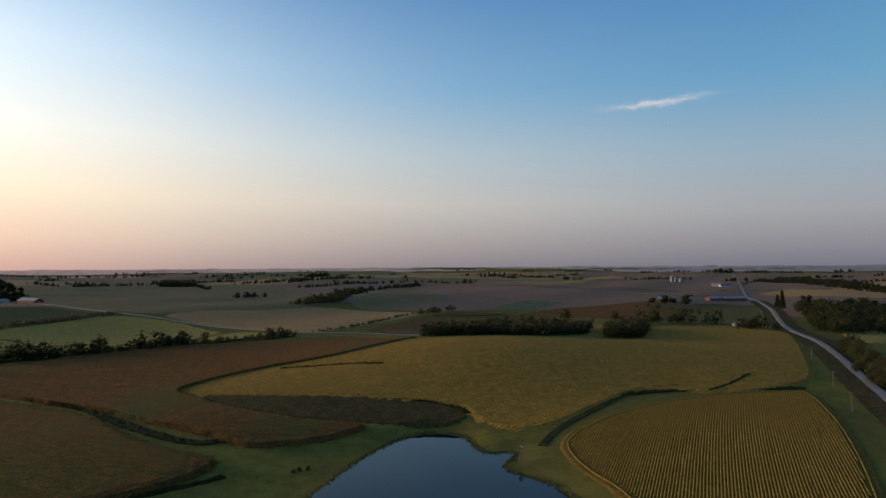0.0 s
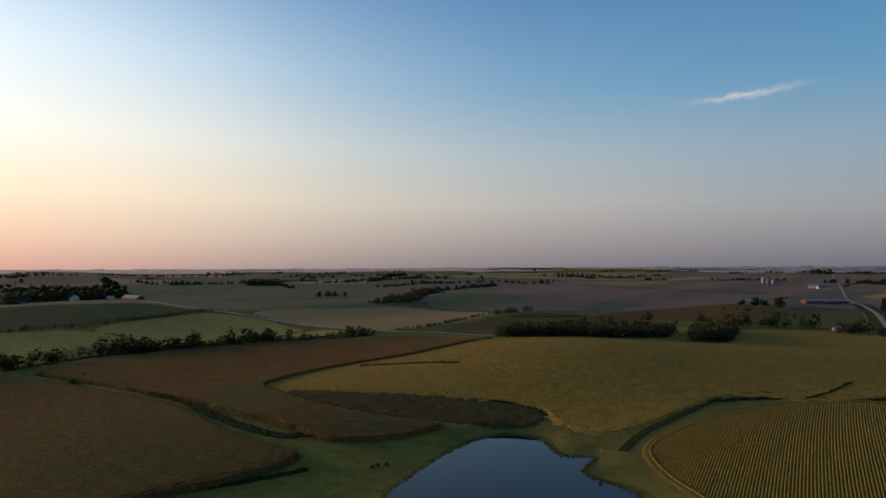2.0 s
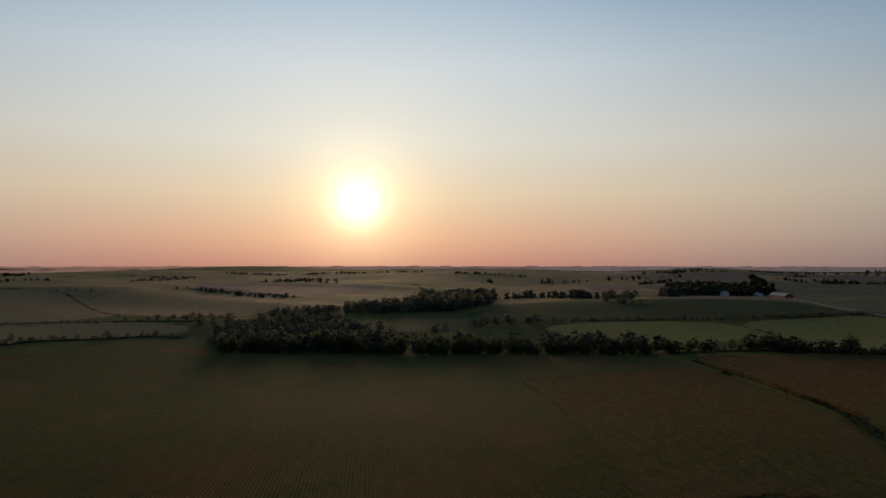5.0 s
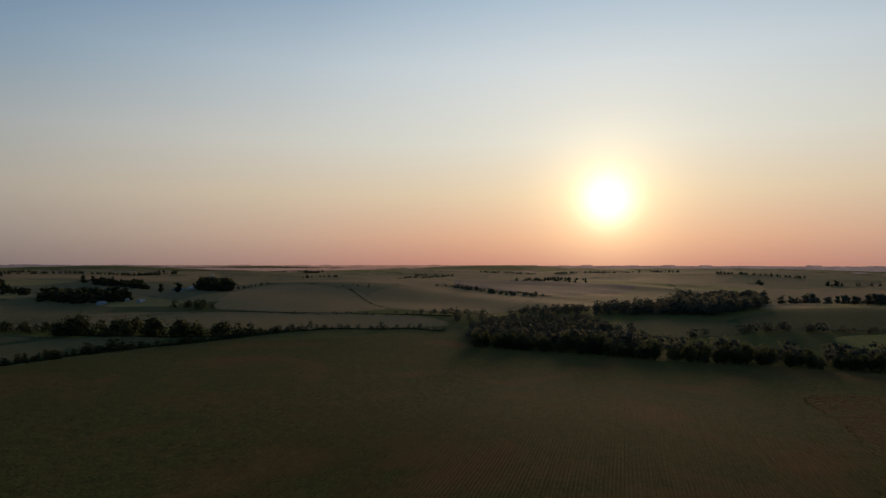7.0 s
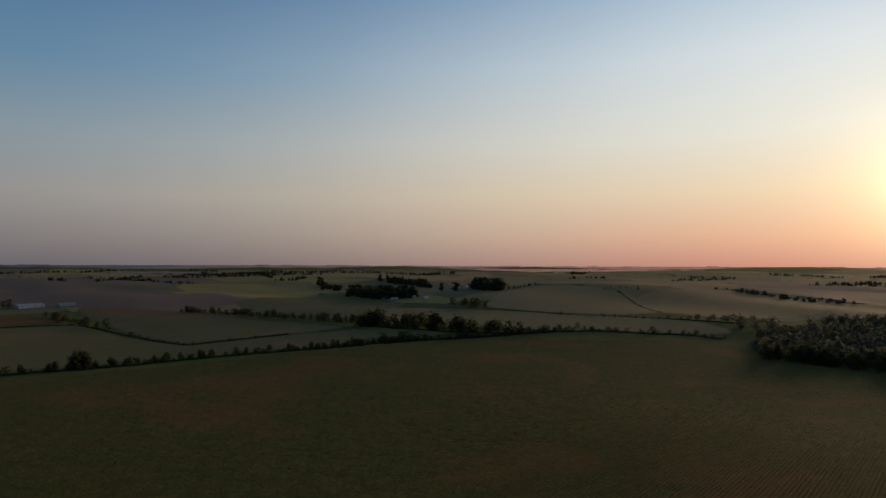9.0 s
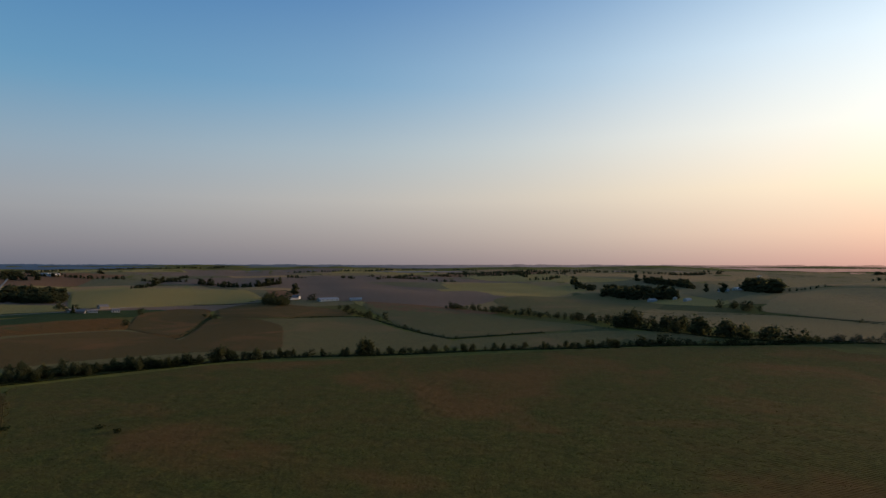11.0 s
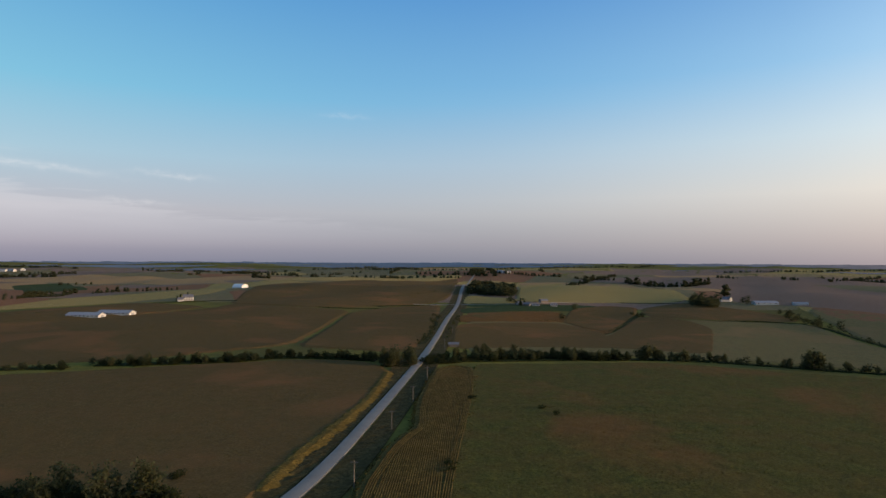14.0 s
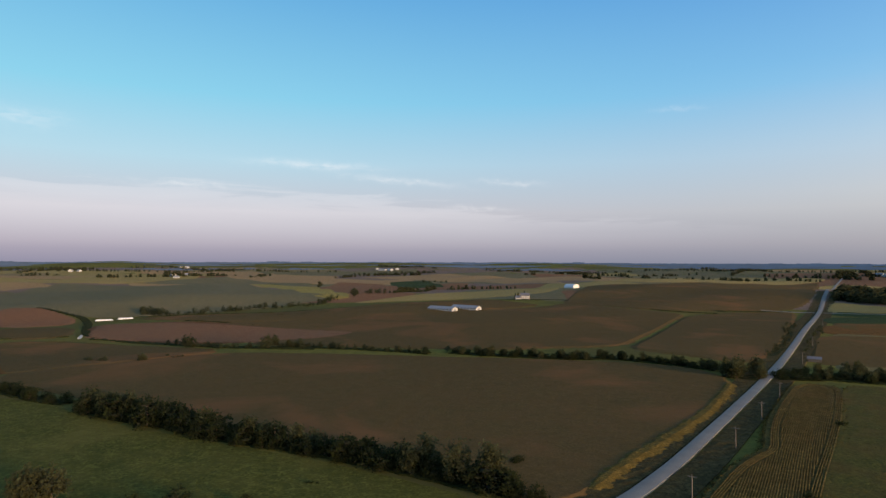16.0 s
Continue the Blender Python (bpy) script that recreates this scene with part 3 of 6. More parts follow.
def crop_rows(kind, pts, heading, gap, tall, lift, margin=2.0, far=1e9, headland=0):
    """Drilled rows as ridges of foliage inside an outline, with end rows that follow its edge."""
    poly = resampled(rounded(pts, 2, True, 14), 3.0)
    a = radians(heading)
    along, across = np.array([-math.sin(a), math.cos(a)]), np.array([math.cos(a), math.sin(a)])
    s, t = poly @ across, poly @ along
    rough = resampled(rounded(pts, 2, True, 14), 9.0)
    ks, u = np.arange(s.min() + gap, s.max(), gap), np.arange(t.min(), t.max(), 2.0)
    K, U = np.meshgrid(ks, u, indexing="ij")
    grid = (K + 1.5 * np.sin(U / 60 + K / 90))[..., None] * across + U[..., None] * along
    flat = grid.reshape(-1, 2)
    good = inside(rough, flat[:, 0], flat[:, 1])
    if far < 1e6:
        good &= np.hypot(*flat.T) < far - 110 * CANOPY.uniform(size=len(flat) // 6 + 1).repeat(6)[:len(flat)]
    good[good] = edge_gap(rough, *flat[good].T) > margin + headland * gap
    lines = []
    for p, ok in zip(grid, good.reshape(K.shape)):
        cuts = np.flatnonzero(np.diff(ok.astype(int)))
        lines += [q for q, keep in zip(np.split(p, cuts + 1), np.split(ok, cuts + 1)) if keep[0] and len(q) > 2]
    d = np.roll(poly, -1, 0) - np.roll(poly, 1, 0)
    normal = np.stack([-d[:, 1], d[:, 0]], 1) / np.hypot(*d.T)[:, None]
    if np.sum((poly[:, 0] * np.roll(poly[:, 1], -1) - np.roll(poly[:, 0], -1) * poly[:, 1])) < 0:
        normal = -normal
    for k in range(headland):
        p = poly + normal * (margin + k * gap)
        lines.append(np.vstack([p, p[:1]]))
    verts, faces = [], []
    for p in lines:
        d = np.gradient(p, axis=0)
        side = np.stack([d[:, 1], -d[:, 0]], 1) / (np.hypot(*d.T)[:, None] + 1e-9)
        z = land_z(p[:, 0], p[:, 1]) + lift
        half = gap * CANOPY.uniform(0.39, 0.44, len(p))
        high = tall * CANOPY.uniform(0.9, 1.08, len(p)) * (CANOPY.uniform(size=len(p)) > 0.008)
        if far < 1e6:  # the rows sink into the canopy with distance
            high = high * np.clip((far - np.hypot(*p.T)) / 140, 0.15, 1) * np.clip((116 - np.degrees(np.arctan2(-p[:, 0], p[:, 1]))) / 36, 0.02, 1)
        i = len(verts)
        jitter = CANOPY.normal(scale=gap * 0.03, size=len(p))
        for q in range(len(p)):
            for k, h in ((-1, -0.3), (-0.62, 0.8), (0.62, 0.8), (1, -0.3)):
                verts.append((*(p[q] + side[q] * (k * half[q] + jitter[q])), z[q] + (h * high[q] if h > 0 else h)))
        for q in range(len(p) - 1):
            j = i + q * 4
            faces += [(j + k, j + k + 1, j + k + 5, j + k + 4) for k in range(3)]
    ob = mesh("crop_rows", verts, faces, ROW_LEAVES[kind], smooth=True)
    return tagged(ob, "long rows of ripening crop on the field", "crop rows", kind="stuff")


def pond():
    v, f, n = drape(resampled(POND, 3), 12)
    ob = mesh("water", [(*p, POND_Z) for p in v], f, WATER)
    for q in ob.data.polygons:
        if q.normal.z < 0:
            q.flip()
    tagged(ob, "still dark farm pond that mirrors the sky", "water", kind="structure")


pond()


def ribbon(name, line, half, lift, mat, label, crown=0.0):
    d = np.gradient(line, axis=0)
    d /= np.hypot(*d.T)[:, None]
    side = np.stack([d[:, 1], -d[:, 0]], 1)
    cols = np.array([-1, -0.5, 0, 0.5, 1.0])
    P = line[:, None] + side[:, None] * (cols * half)[None, :, None]
    Z = np.repeat(land_z(line[:, 0], line[:, 1])[:, None], 5, 1) + lift + crown * (1 - cols ** 2)[None]
    verts = np.concatenate([P, Z[..., None]], 2).reshape(-1, 3).tolist()
    k = len(line)
    faces = [(i * 5 + j, i * 5 + j + 1, i * 5 + j + 6, i * 5 + j + 5) for i in range(k - 1) for j in range(4)]
    lo = len(verts)
    verts += [(x, y, z - 1.2) for x, y, z in [v for i, v in enumerate(verts) if i % 5 in (0, 4)]]
    faces += [(i * 5, (i + 1) * 5, lo + 2 * i + 2, lo + 2 * i) for i in range(k - 1)]
    faces += [(i * 5 + 4, (i + 1) * 5 + 4, lo + 2 * i + 3, lo + 2 * i + 1) for i in range(k - 1)]
    return tagged(mesh(name, verts, faces, mat), label, "road", kind="structure")


def weeds(line, half, lift=0.5):
    """A strip of tall dark weeds along the edge of a field."""
    p = resampled(rounded(line, 2, False), 2.5, False)
    p = p + CANOPY.normal(scale=0.4, size=p.shape)
    ob = ribbon("weed_strip", p, half, lift, WEEDS, "strip of tall dark weeds along a field edge")
    ob["category"], ob["kind"] = "weeds", "stuff"
    for v in ob.data.vertices:
        v.co.z += CANOPY.normal(scale=0.2)


VERGE = crop("verge_grass", (0.048, 0.035, 0.014), (0.120, 0.086, 0.032), (0.062, 0.056, 0.020))
nearby = ROAD[np.hypot(*ROAD.T) < 1300]
d = np.gradient(nearby, axis=0)
d /= np.hypot(*d.T)[:, None]
for s in (-1, 1):
    verge = resampled(nearby + np.stack([d[:, 1], -d[:, 0]], 1) * s * 9.0, 3, False)
    ob = ribbon("verge", verge, 5.5, 0.45, VERGE, "rough brown-green grass verge beside the road")
    for v in ob.data.vertices:
        v.co.z += CANOPY.normal(scale=0.14)
ribbon("road", ROAD, ROAD_HALF, 0.75, GRAVEL, "pale gravel country road running straight over the hills", 0.15)

# ---- far patchwork ----
def patchwork():
    """The farmland all round: a quilt of fields that share their corners, with weedy gaps between them."""
    rng = random.Random(21)
    rings = [950, 1130, 1350, 1560, 1800, 2100, 2450, 2850, 3300, 3900]
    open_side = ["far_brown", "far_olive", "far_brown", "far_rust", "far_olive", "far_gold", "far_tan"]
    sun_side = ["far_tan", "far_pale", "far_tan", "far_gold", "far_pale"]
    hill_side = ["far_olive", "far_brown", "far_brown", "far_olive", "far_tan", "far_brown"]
    for d0, d1 in zip(rings, rings[1:]):
        cuts = [-46.0]
        while cuts[-1] < 246:
            cuts.append(cuts[-1] + rng.uniform(0.8, 1.7) * math.degrees((d1 - d0) / d0) * 0.9)
        sway = [rng.uniform(-0.07, 0.07) for _ in cuts]
        lean = [rng.uniform(-2.5, 2.5) for _ in cuts]
        for a0, a1, s0, s1, l0, l1 in zip(cuts, cuts[1:], sway, sway[1:], lean, lean[1:]):
            pts, gap = [], math.degrees(2.5 / d0)
            edge = lambda a, d: d * (1 + 0.03 * math.sin(a * 0.23 + d * 0.013) + 0.015 * math.sin(a * 0.71 + d))
            for k in range(5):
                a = a0 + gap + (a1 - a0 - 2 * gap) * k / 4
                pts.append((a, edge(a, d0) + 3))
            for k in range(5):
                a = a1 + l1 - gap + (a0 + l0 - a1 - l1 + 2 * gap) * k / 4
                pts.append((a, edge(a, d1) - 3))
            pts = [(-math.sin(radians(a)) * d, math.cos(radians(a)) * d) for a, d in pts]
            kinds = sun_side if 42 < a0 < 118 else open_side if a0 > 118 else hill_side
            if d0 > 2000:  # paler kinds far out, haze put into the colour
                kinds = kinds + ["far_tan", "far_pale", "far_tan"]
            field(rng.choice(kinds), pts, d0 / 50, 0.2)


patchwork()


# ---- the distance, with painted haze ----
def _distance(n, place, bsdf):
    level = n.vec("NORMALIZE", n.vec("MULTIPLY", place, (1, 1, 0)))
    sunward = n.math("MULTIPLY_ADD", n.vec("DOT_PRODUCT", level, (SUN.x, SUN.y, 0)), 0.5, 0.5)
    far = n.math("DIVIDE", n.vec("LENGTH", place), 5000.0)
    # haze as emission colour: pinkish towards the sun, blue-grey away from it
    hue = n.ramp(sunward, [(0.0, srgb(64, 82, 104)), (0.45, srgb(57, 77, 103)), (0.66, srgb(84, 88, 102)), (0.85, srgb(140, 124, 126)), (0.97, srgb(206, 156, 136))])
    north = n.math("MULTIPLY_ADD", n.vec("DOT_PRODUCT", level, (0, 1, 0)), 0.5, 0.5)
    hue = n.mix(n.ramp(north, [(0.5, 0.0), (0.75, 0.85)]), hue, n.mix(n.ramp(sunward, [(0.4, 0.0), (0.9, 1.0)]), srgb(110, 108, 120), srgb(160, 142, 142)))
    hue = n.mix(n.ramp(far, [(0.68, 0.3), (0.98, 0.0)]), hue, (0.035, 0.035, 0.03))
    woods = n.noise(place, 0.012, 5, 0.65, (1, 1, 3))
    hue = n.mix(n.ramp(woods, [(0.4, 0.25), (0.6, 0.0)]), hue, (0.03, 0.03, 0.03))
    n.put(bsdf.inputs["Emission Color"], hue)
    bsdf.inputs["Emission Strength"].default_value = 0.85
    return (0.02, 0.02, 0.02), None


DISTANCE = material("painted_haze", _distance, 1.0, 0.0)


def distant_ridge(radius, low, high, seed):
    """A wooded ridge on the horizon, with morning haze painted on as a glow."""
    a = np.radians(np.arange(0, 360, 0.1))
    rng = np.random.default_rng(seed)
    swell = sum(rng.uniform(0.3, 1) * np.sin(a * k + rng.uniform(0, 6)) / k ** 0.5 for k in (2, 3, 5, 9, 17, 31, 53))
    swell = (swell - swell.min()) / (swell.max() - swell.min())
    top = low + (high - low) * swell + np.abs(rng.normal(scale=1.2, size=len(a))) + 3 * np.clip(rng.normal(size=len(a) // 10).repeat(10), 0, 2)
    x, y = -np.sin(a) * radius, np.cos(a) * radius
    base = land_z(x, y) - 3
    n = len(a)
    k = 1 + 60 / radius
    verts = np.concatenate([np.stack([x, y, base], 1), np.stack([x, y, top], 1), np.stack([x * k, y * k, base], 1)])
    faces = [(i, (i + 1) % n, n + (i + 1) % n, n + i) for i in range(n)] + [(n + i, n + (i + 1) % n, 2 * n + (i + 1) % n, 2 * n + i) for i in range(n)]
    tagged(mesh("backdrop", verts, faces, DISTANCE), "wooded ridges along the horizon, their haze painted as a glow", "distant hills", kind="structure")


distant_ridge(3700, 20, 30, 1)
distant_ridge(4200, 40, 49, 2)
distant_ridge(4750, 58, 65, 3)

field("far_olive", [(-876, 1315), (-1415, 2314), (-1255, 2703), (-950, 2377), (-506, 2079), (-183, 927), (-237, 846), (-317, 793), (-349, 752), (-428, 796), (-535, 876)])
field("far_brown", [(-99, 2430), (190, 2725), (429, 1690), (400, 1159), (195, 984), (12, 872), (-80, 917), (-66, 1121)])
field("far_brown", [(-555, 2121), (-345, 2601), (-107, 2626), (-113, 1905), (-225, 1693), (-210, 1020)])
field("far_brown", [(447, 1760), (1020, 3202), (1311, 2814), (711, 1416), (436, 1197)])
field("far_olive", [(-145, 960), (-137, 1113), (-111, 1877), (15, 1070), (-69, 893), (-122, 917)])
field("far_green", [(73, 932), (150, 1117), (216, 1087), (123, 918)])
field("far_tan", [(-342, 744), (-315, 788), (-236, 842), (-198, 900), (-153, 905), (-68, 875), (-27, 842), (-82, 713), (-128, 621), (-202, 657), (-295, 722)])
field("soy_brown", [(-84, 632), (-45, 758), (12, 855), (90, 847), (183, 778), (145, 619), (-14, 603)])
field("corn_brown", [(87, 820), (195, 984), (359, 1067), (383, 1002), (491, 980), (459, 906), (322, 843), (226, 778), (199, 816)])
field("soy_gold", [(159, 666), (197, 726), (219, 728), (159, 607), (142, 590)])
field("soy_green", [(349, 936), (469, 1072), (543, 1063), (419, 813), (340, 795)])
field("far_tan", [(723, 1414), (872, 1538), (919, 1275), (853, 1184), (730, 1289)])
field("soy_pale", [(399, 615), (482, 670), (395, 550), (365, 541)])
field("soy_pale", [(-233, 598), (-208, 640), (-158, 603), (-170, 589), (-203, 576)])
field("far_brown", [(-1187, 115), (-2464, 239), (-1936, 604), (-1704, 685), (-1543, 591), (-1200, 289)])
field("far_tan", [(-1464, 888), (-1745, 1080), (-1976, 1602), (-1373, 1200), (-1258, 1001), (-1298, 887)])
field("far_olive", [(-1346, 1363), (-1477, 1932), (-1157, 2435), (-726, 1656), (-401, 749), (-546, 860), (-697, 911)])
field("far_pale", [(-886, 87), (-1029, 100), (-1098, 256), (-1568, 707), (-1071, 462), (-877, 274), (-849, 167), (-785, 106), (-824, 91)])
field("pasture_dark", [(-683, 378), (-749, 483), (-797, 646), (-644, 701), (-574, 752), (-532, 806), (-407, 745), (-430, 653), (-499, 544), (-593, 446), (-613, 380)])
field("soy_green", [(-676, 229), (-740, 312), (-676, 386), (-606, 376), (-596, 341), (-587, 284), (-624, 217)])
field("soy_pale", [(-553, 408), (-551, 465), (-494, 538), (-435, 569), (-378, 553), (-384, 502), (-421, 427), (-474, 407)])
field("soy_pale", [(-436, 581), (-419, 647), (-402, 724), (-375, 728), (-302, 703), (-224, 631), (-265, 556), (-316, 516), (-367, 546)])
field("far_olive", [(-1972, -1206), (-2144, -1078), (-1906, -680), (-1146, -319), (-941, -319), (-1295, -573), (-1483, -832), (-1573, -962)])
field("soy_green", [(-1214, -742), (-1060, -586), (-923, -377), (-831, -246), (-815, -290), (-833, -509)])
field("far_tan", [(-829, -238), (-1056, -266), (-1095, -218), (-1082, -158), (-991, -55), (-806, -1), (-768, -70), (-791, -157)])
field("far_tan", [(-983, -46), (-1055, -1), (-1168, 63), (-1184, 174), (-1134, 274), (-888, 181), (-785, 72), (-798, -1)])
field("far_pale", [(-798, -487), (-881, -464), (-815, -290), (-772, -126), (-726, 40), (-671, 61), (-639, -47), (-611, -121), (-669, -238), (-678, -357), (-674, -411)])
field("soy_green", [(-640, -391), (-588, -300), (-582, -227), (-570, -188), (-513, -248), (-475, -266), (-453, -276)])
field("far_brown", [(-1089, -1687), (-1302, -1612), (-1303, -1293), (-935, -757), (-876, -670), (-799, -658), (-679, -650), (-650, -804), (-583, -886)])
field("far_gold", [(-269, -1000), (-435, -1201), (-856, -1940), (-571, -1013), (-538, -926), (-392, -946), (-275, -919)])
field("far_gold", [(-1460, -1396), (-1709, -1307), (-1489, -868), (-1142, -721), (-877, -697), (-1303, -1201)])
field("soy_olive", [(-834, -675), (-1215, -694), (-938, -408), (-719, -364), (-697, -440), (-750, -574)])
field("far_brown", [(-774, -2140), (-1103, -2253), (-1797, -2225), (-1630, -1502), (-1302, -1612), (-1007, -1621), (-876, -1944)])
field("far_gold", [(-2171, -1928), (-2300, -1569), (-1868, -924), (-1708, -1078), (-1762, -1453)])
field("pasture_dark", [(-178, -942), (-223, -875), (-365, -881), (-346, -834), (-277, -819), (-165, -874)])
field("soy_brown", [(-162, -857), (-275, -814), (-252, -732), (-132, -695)])
field("corn_brown", [(-259, -741), (-367, -887), (-415, -861), (-328, -711), (-248, -585)])
field("soy_brown", [(-419, -846), (-503, -892), (-559, -745), (-539, -677), (-421, -705), (-377, -751)])
field("soy_olive", [(-130, -685), (-248, -722), (-244, -576), (-332, -691), (-416, -696), (-531, -657), (-466, -497), (-434, -400), (-392, -361), (-313, -417), (-230, -450), (-154, -465), (-90, -471)])
field("soy_olive", [(-634, -785), (-673, -643), (-650, -498), (-632, -399), (-595, -327), (-528, -374), (-448, -413), (-507, -541), (-551, -633)])
field("far_rust", [(-646, -799), (-692, -661), (-682, -532), (-632, -561), (-596, -685)])
field("soy_olive", [(-434, -400), (-515, -351), (-591, -311), (-548, -271), (-487, -262), (-387, -356)])
field("soy_olive", [(-591, -311), (-595, -247), (-569, -196), (-506, -245), (-528, -267)])
field("far_tan", [(1603, -1012), (1551, -1062), (1400, -1027), (1333, -841)])
field("far_gold", [(1521, -1085), (1670, -1260), (2023, -2221), (1365, -1406), (1392, -1160)])
field("far_tan", [(1420, -1611), (1826, -2375), (1201, -1957), (1002, -1510), (1158, -1481)])
field("far_rust", [(819, -1234), (989, -1613), (852, -1644), (548, -1218), (510, -902)])
field("pasture_dark", [(868, -1713), (781, -1824), (614, -1530), (589, -1262)])
field("far_tan", [(1076, -1905), (973, -2272), (444, -1967), (291, -1545), (663, -1819)])
field("far_olive", [(871, -550), (1181, -746), (1484, -1074), (1213, -1174), (1235, -1449), (745, -1041), (526, -824), (545, -696), (599, -580), (665, -531), (785, -545)])
field("soy_pale", [(1142, -1386), (885, -1333), (497, -844), (541, -815), (885, -1194)])
field("far_rust", [(806, -510), (775, -539), (677, -512), (640, -480), (685, -433)])
field("soy_brown", [(674, -427), (610, -458), (540, -402), (578, -366)])
field("far_gold", [(460, -782), (414, -1076), (255, -1292), (237, -1074), (348, -904)])
field("soy_brown", [(616, -545), (430, -701), (305, -914), (192, -852), (302, -705), (479, -544)])
field("brown_bare", [(601, -477), (523, -531), (388, -544), (306, -530), (367, -432), (457, -411), (525, -414)])
field("soy_brown", [(486, -526), (300, -701), (162, -858), (40, -806), (71, -527), (134, -474), (273, -446), (361, -431), (300, -532)])
field("corn_brown", [(566, -358), (508, -389), (428, -384), (347, -395), (377, -315), (405, -278), (400, -253)])
field("soy_brown", [(42, -511), (1, -775), (-53, -871), (-125, -925), (-96, -721), (-66, -576), (-43, -482), (-11, -486), (33, -506)])
field("soy_brown", [(-107, -642), (-176, -676), (-243, -704), (-253, -602), (-242, -564), (-366, -754), (-400, -708), (-397, -639), (-279, -450), (-244, -479), (-213, -497), (-153, -507), (-80, -495)])
field("corn_brown", [(-113, -663), (-128, -734), (-205, -787), (-276, -808), (-262, -739), (-240, -711), (-179, -688)])
field("pasture_dark", [(-134, -764), (-150, -844), (-221, -849), (-302, -854), (-281, -821), (-208, -802)])
field("soy_brown", [(-251, -717), (-315, -851), (-357, -867), (-409, -873), (-376, -785), (-262, -618), (-256, -675)])
field("soy_gold", [(-158, 357), (-157, 377), (-144, 409), (-120, 430), (-96, 465), (-65, 486), (-32, 493), (7, 486), (43, 489), (79, 489), (123, 505), (178, 546), (228, 679), (269, 704), (324, 712), (341, 669), (344, 613), (298, 518), (243, 413), (215, 362), (200, 346), (184, 335), (162, 324), (140, 321), (120, 331), (102, 332), (85, 316), (66, 295), (50, 281), (36, 275), (27, 280), (17, 290), (13, 309), (1, 316), (-25, 322), (-56, 329), (-94, 336), (-137, 343)])
field("soy_rows", [(47, 252), (55, 267), (71, 283), (94, 299), (125, 315), (161, 322), (189, 324), (189, 312), (171, 265), (149, 219), (130, 183), (115, 157), (71, 151), (58, 177), (57, 204), (50, 224)])
crop_rows("soy_rows", [(142, 331), (153, 345), (176, 365), (213, 377), (218, 372), (194, 343), (164, 328)], heading=-60, gap=1.05, tall=0.36, lift=0.4, headland=1)
field("fallow", [(-138, 343), (-104, 339), (-56, 328), (-25, 322), (4, 308), (12, 294), (4, 289), (-22, 287), (-39, 291), (-61, 295), (-84, 303), (-113, 321)])
field("corn_brown", [(-314, 436), (-298, 474), (-259, 527), (-192, 542), (-137, 563), (-87, 576), (-28, 505), (-73, 433), (-108, 414), (-132, 396), (-150, 369), (-155, 351), (-133, 330), (-109, 310), (-82, 293), (-59, 287), (-39, 285), (-37, 281), (-46, 271), (-63, 261), (-81, 257), (-86, 261), (-100, 270), (-119, 281), (-144, 294), (-168, 314), (-197, 328), (-226, 341), (-186, 321), (-234, 348), (-275, 367), (-322, 384), (-346, 406), (-296, 466)])
crop_rows("corn_brown", [(-314, 436), (-298, 474), (-259, 527), (-192, 542), (-137, 563), (-87, 576), (-28, 505), (-73, 433), (-108, 414), (-132, 396), (-150, 369), (-155, 351), (-133, 330), (-109, 310), (-82, 293), (-59, 287), (-39, 285), (-37, 281), (-46, 271), (-63, 261), (-81, 257), (-86, 261), (-100, 270), (-119, 281), (-144, 294), (-168, 314), (-197, 328), (-226, 341), (-186, 321), (-234, 348), (-275, 367), (-322, 384), (-346, 406), (-296, 466)], heading=80, gap=1.3, tall=0.5, lift=2.25, far=330)
field("soy_rows", [(47, 252), (55, 267), (71, 283), (94, 299), (125, 315), (161, 322), (189, 324), (189, 312), (171, 265), (149, 219), (130, 183), (115, 157), (71, 151), (58, 177), (57, 204), (50, 224)])
crop_rows("soy_rows", [(47, 252), (55, 267), (71, 283), (94, 299), (125, 315), (161, 322), (189, 324), (189, 312), (171, 265), (149, 219), (130, 183), (115, 157), (71, 151), (58, 177), (57, 204), (50, 224)], heading=-25, gap=1.05, tall=0.36, lift=0.4, headland=1)
field("corn_mixed", [(-87, 239), (-98, 243), (-115, 251), (-141, 269), (-181, 307), (-233, 335), (-270, 353), (-316, 371), (-357, 375), (-394, 345), (-445, 276), (-466, 220), (-491, 154), (-513, 102), (-530, 73), (-555, 66), (-617, 47), (-578, -27), (-538, -97), (-566, -117), (-528, -176), (-472, -228), (-387, -292), (-306, -348), (-258, -376), (-222, -400), (-189, -410), (-157, -406), (-99, -411), (-80, -409), (-62, -320), (-51, -275), (-38, -228), (-29, -184), (-16, -114), (-104, 34), (-86, 94), (-128, 156), (-125, 183), (-107, 203), (-94, 218)])
crop_rows("corn_mixed", [(-87, 238), (-115, 251), (-141, 269), (-181, 307), (-233, 335), (-270, 353), (-316, 371), (-345, 150), (-372, -60), (-330, -190), (-130, -95), (-104, 34), (-86, 94), (-128, 156), (-125, 183), (-107, 203)], heading=68, gap=1.35, tall=0.55, lift=2.1, far=380)
field("corn_rows", [(-56, -407), (-81, -404), (-64, -320), (-53, -274), (-41, -227), (-31, -184), (-17, -114), (4, -154), (-2, -195), (-6, -209), (-13, -234), (-21, -251), (-26, -260), (-28, -282), (-33, -314), (-45, -366)])
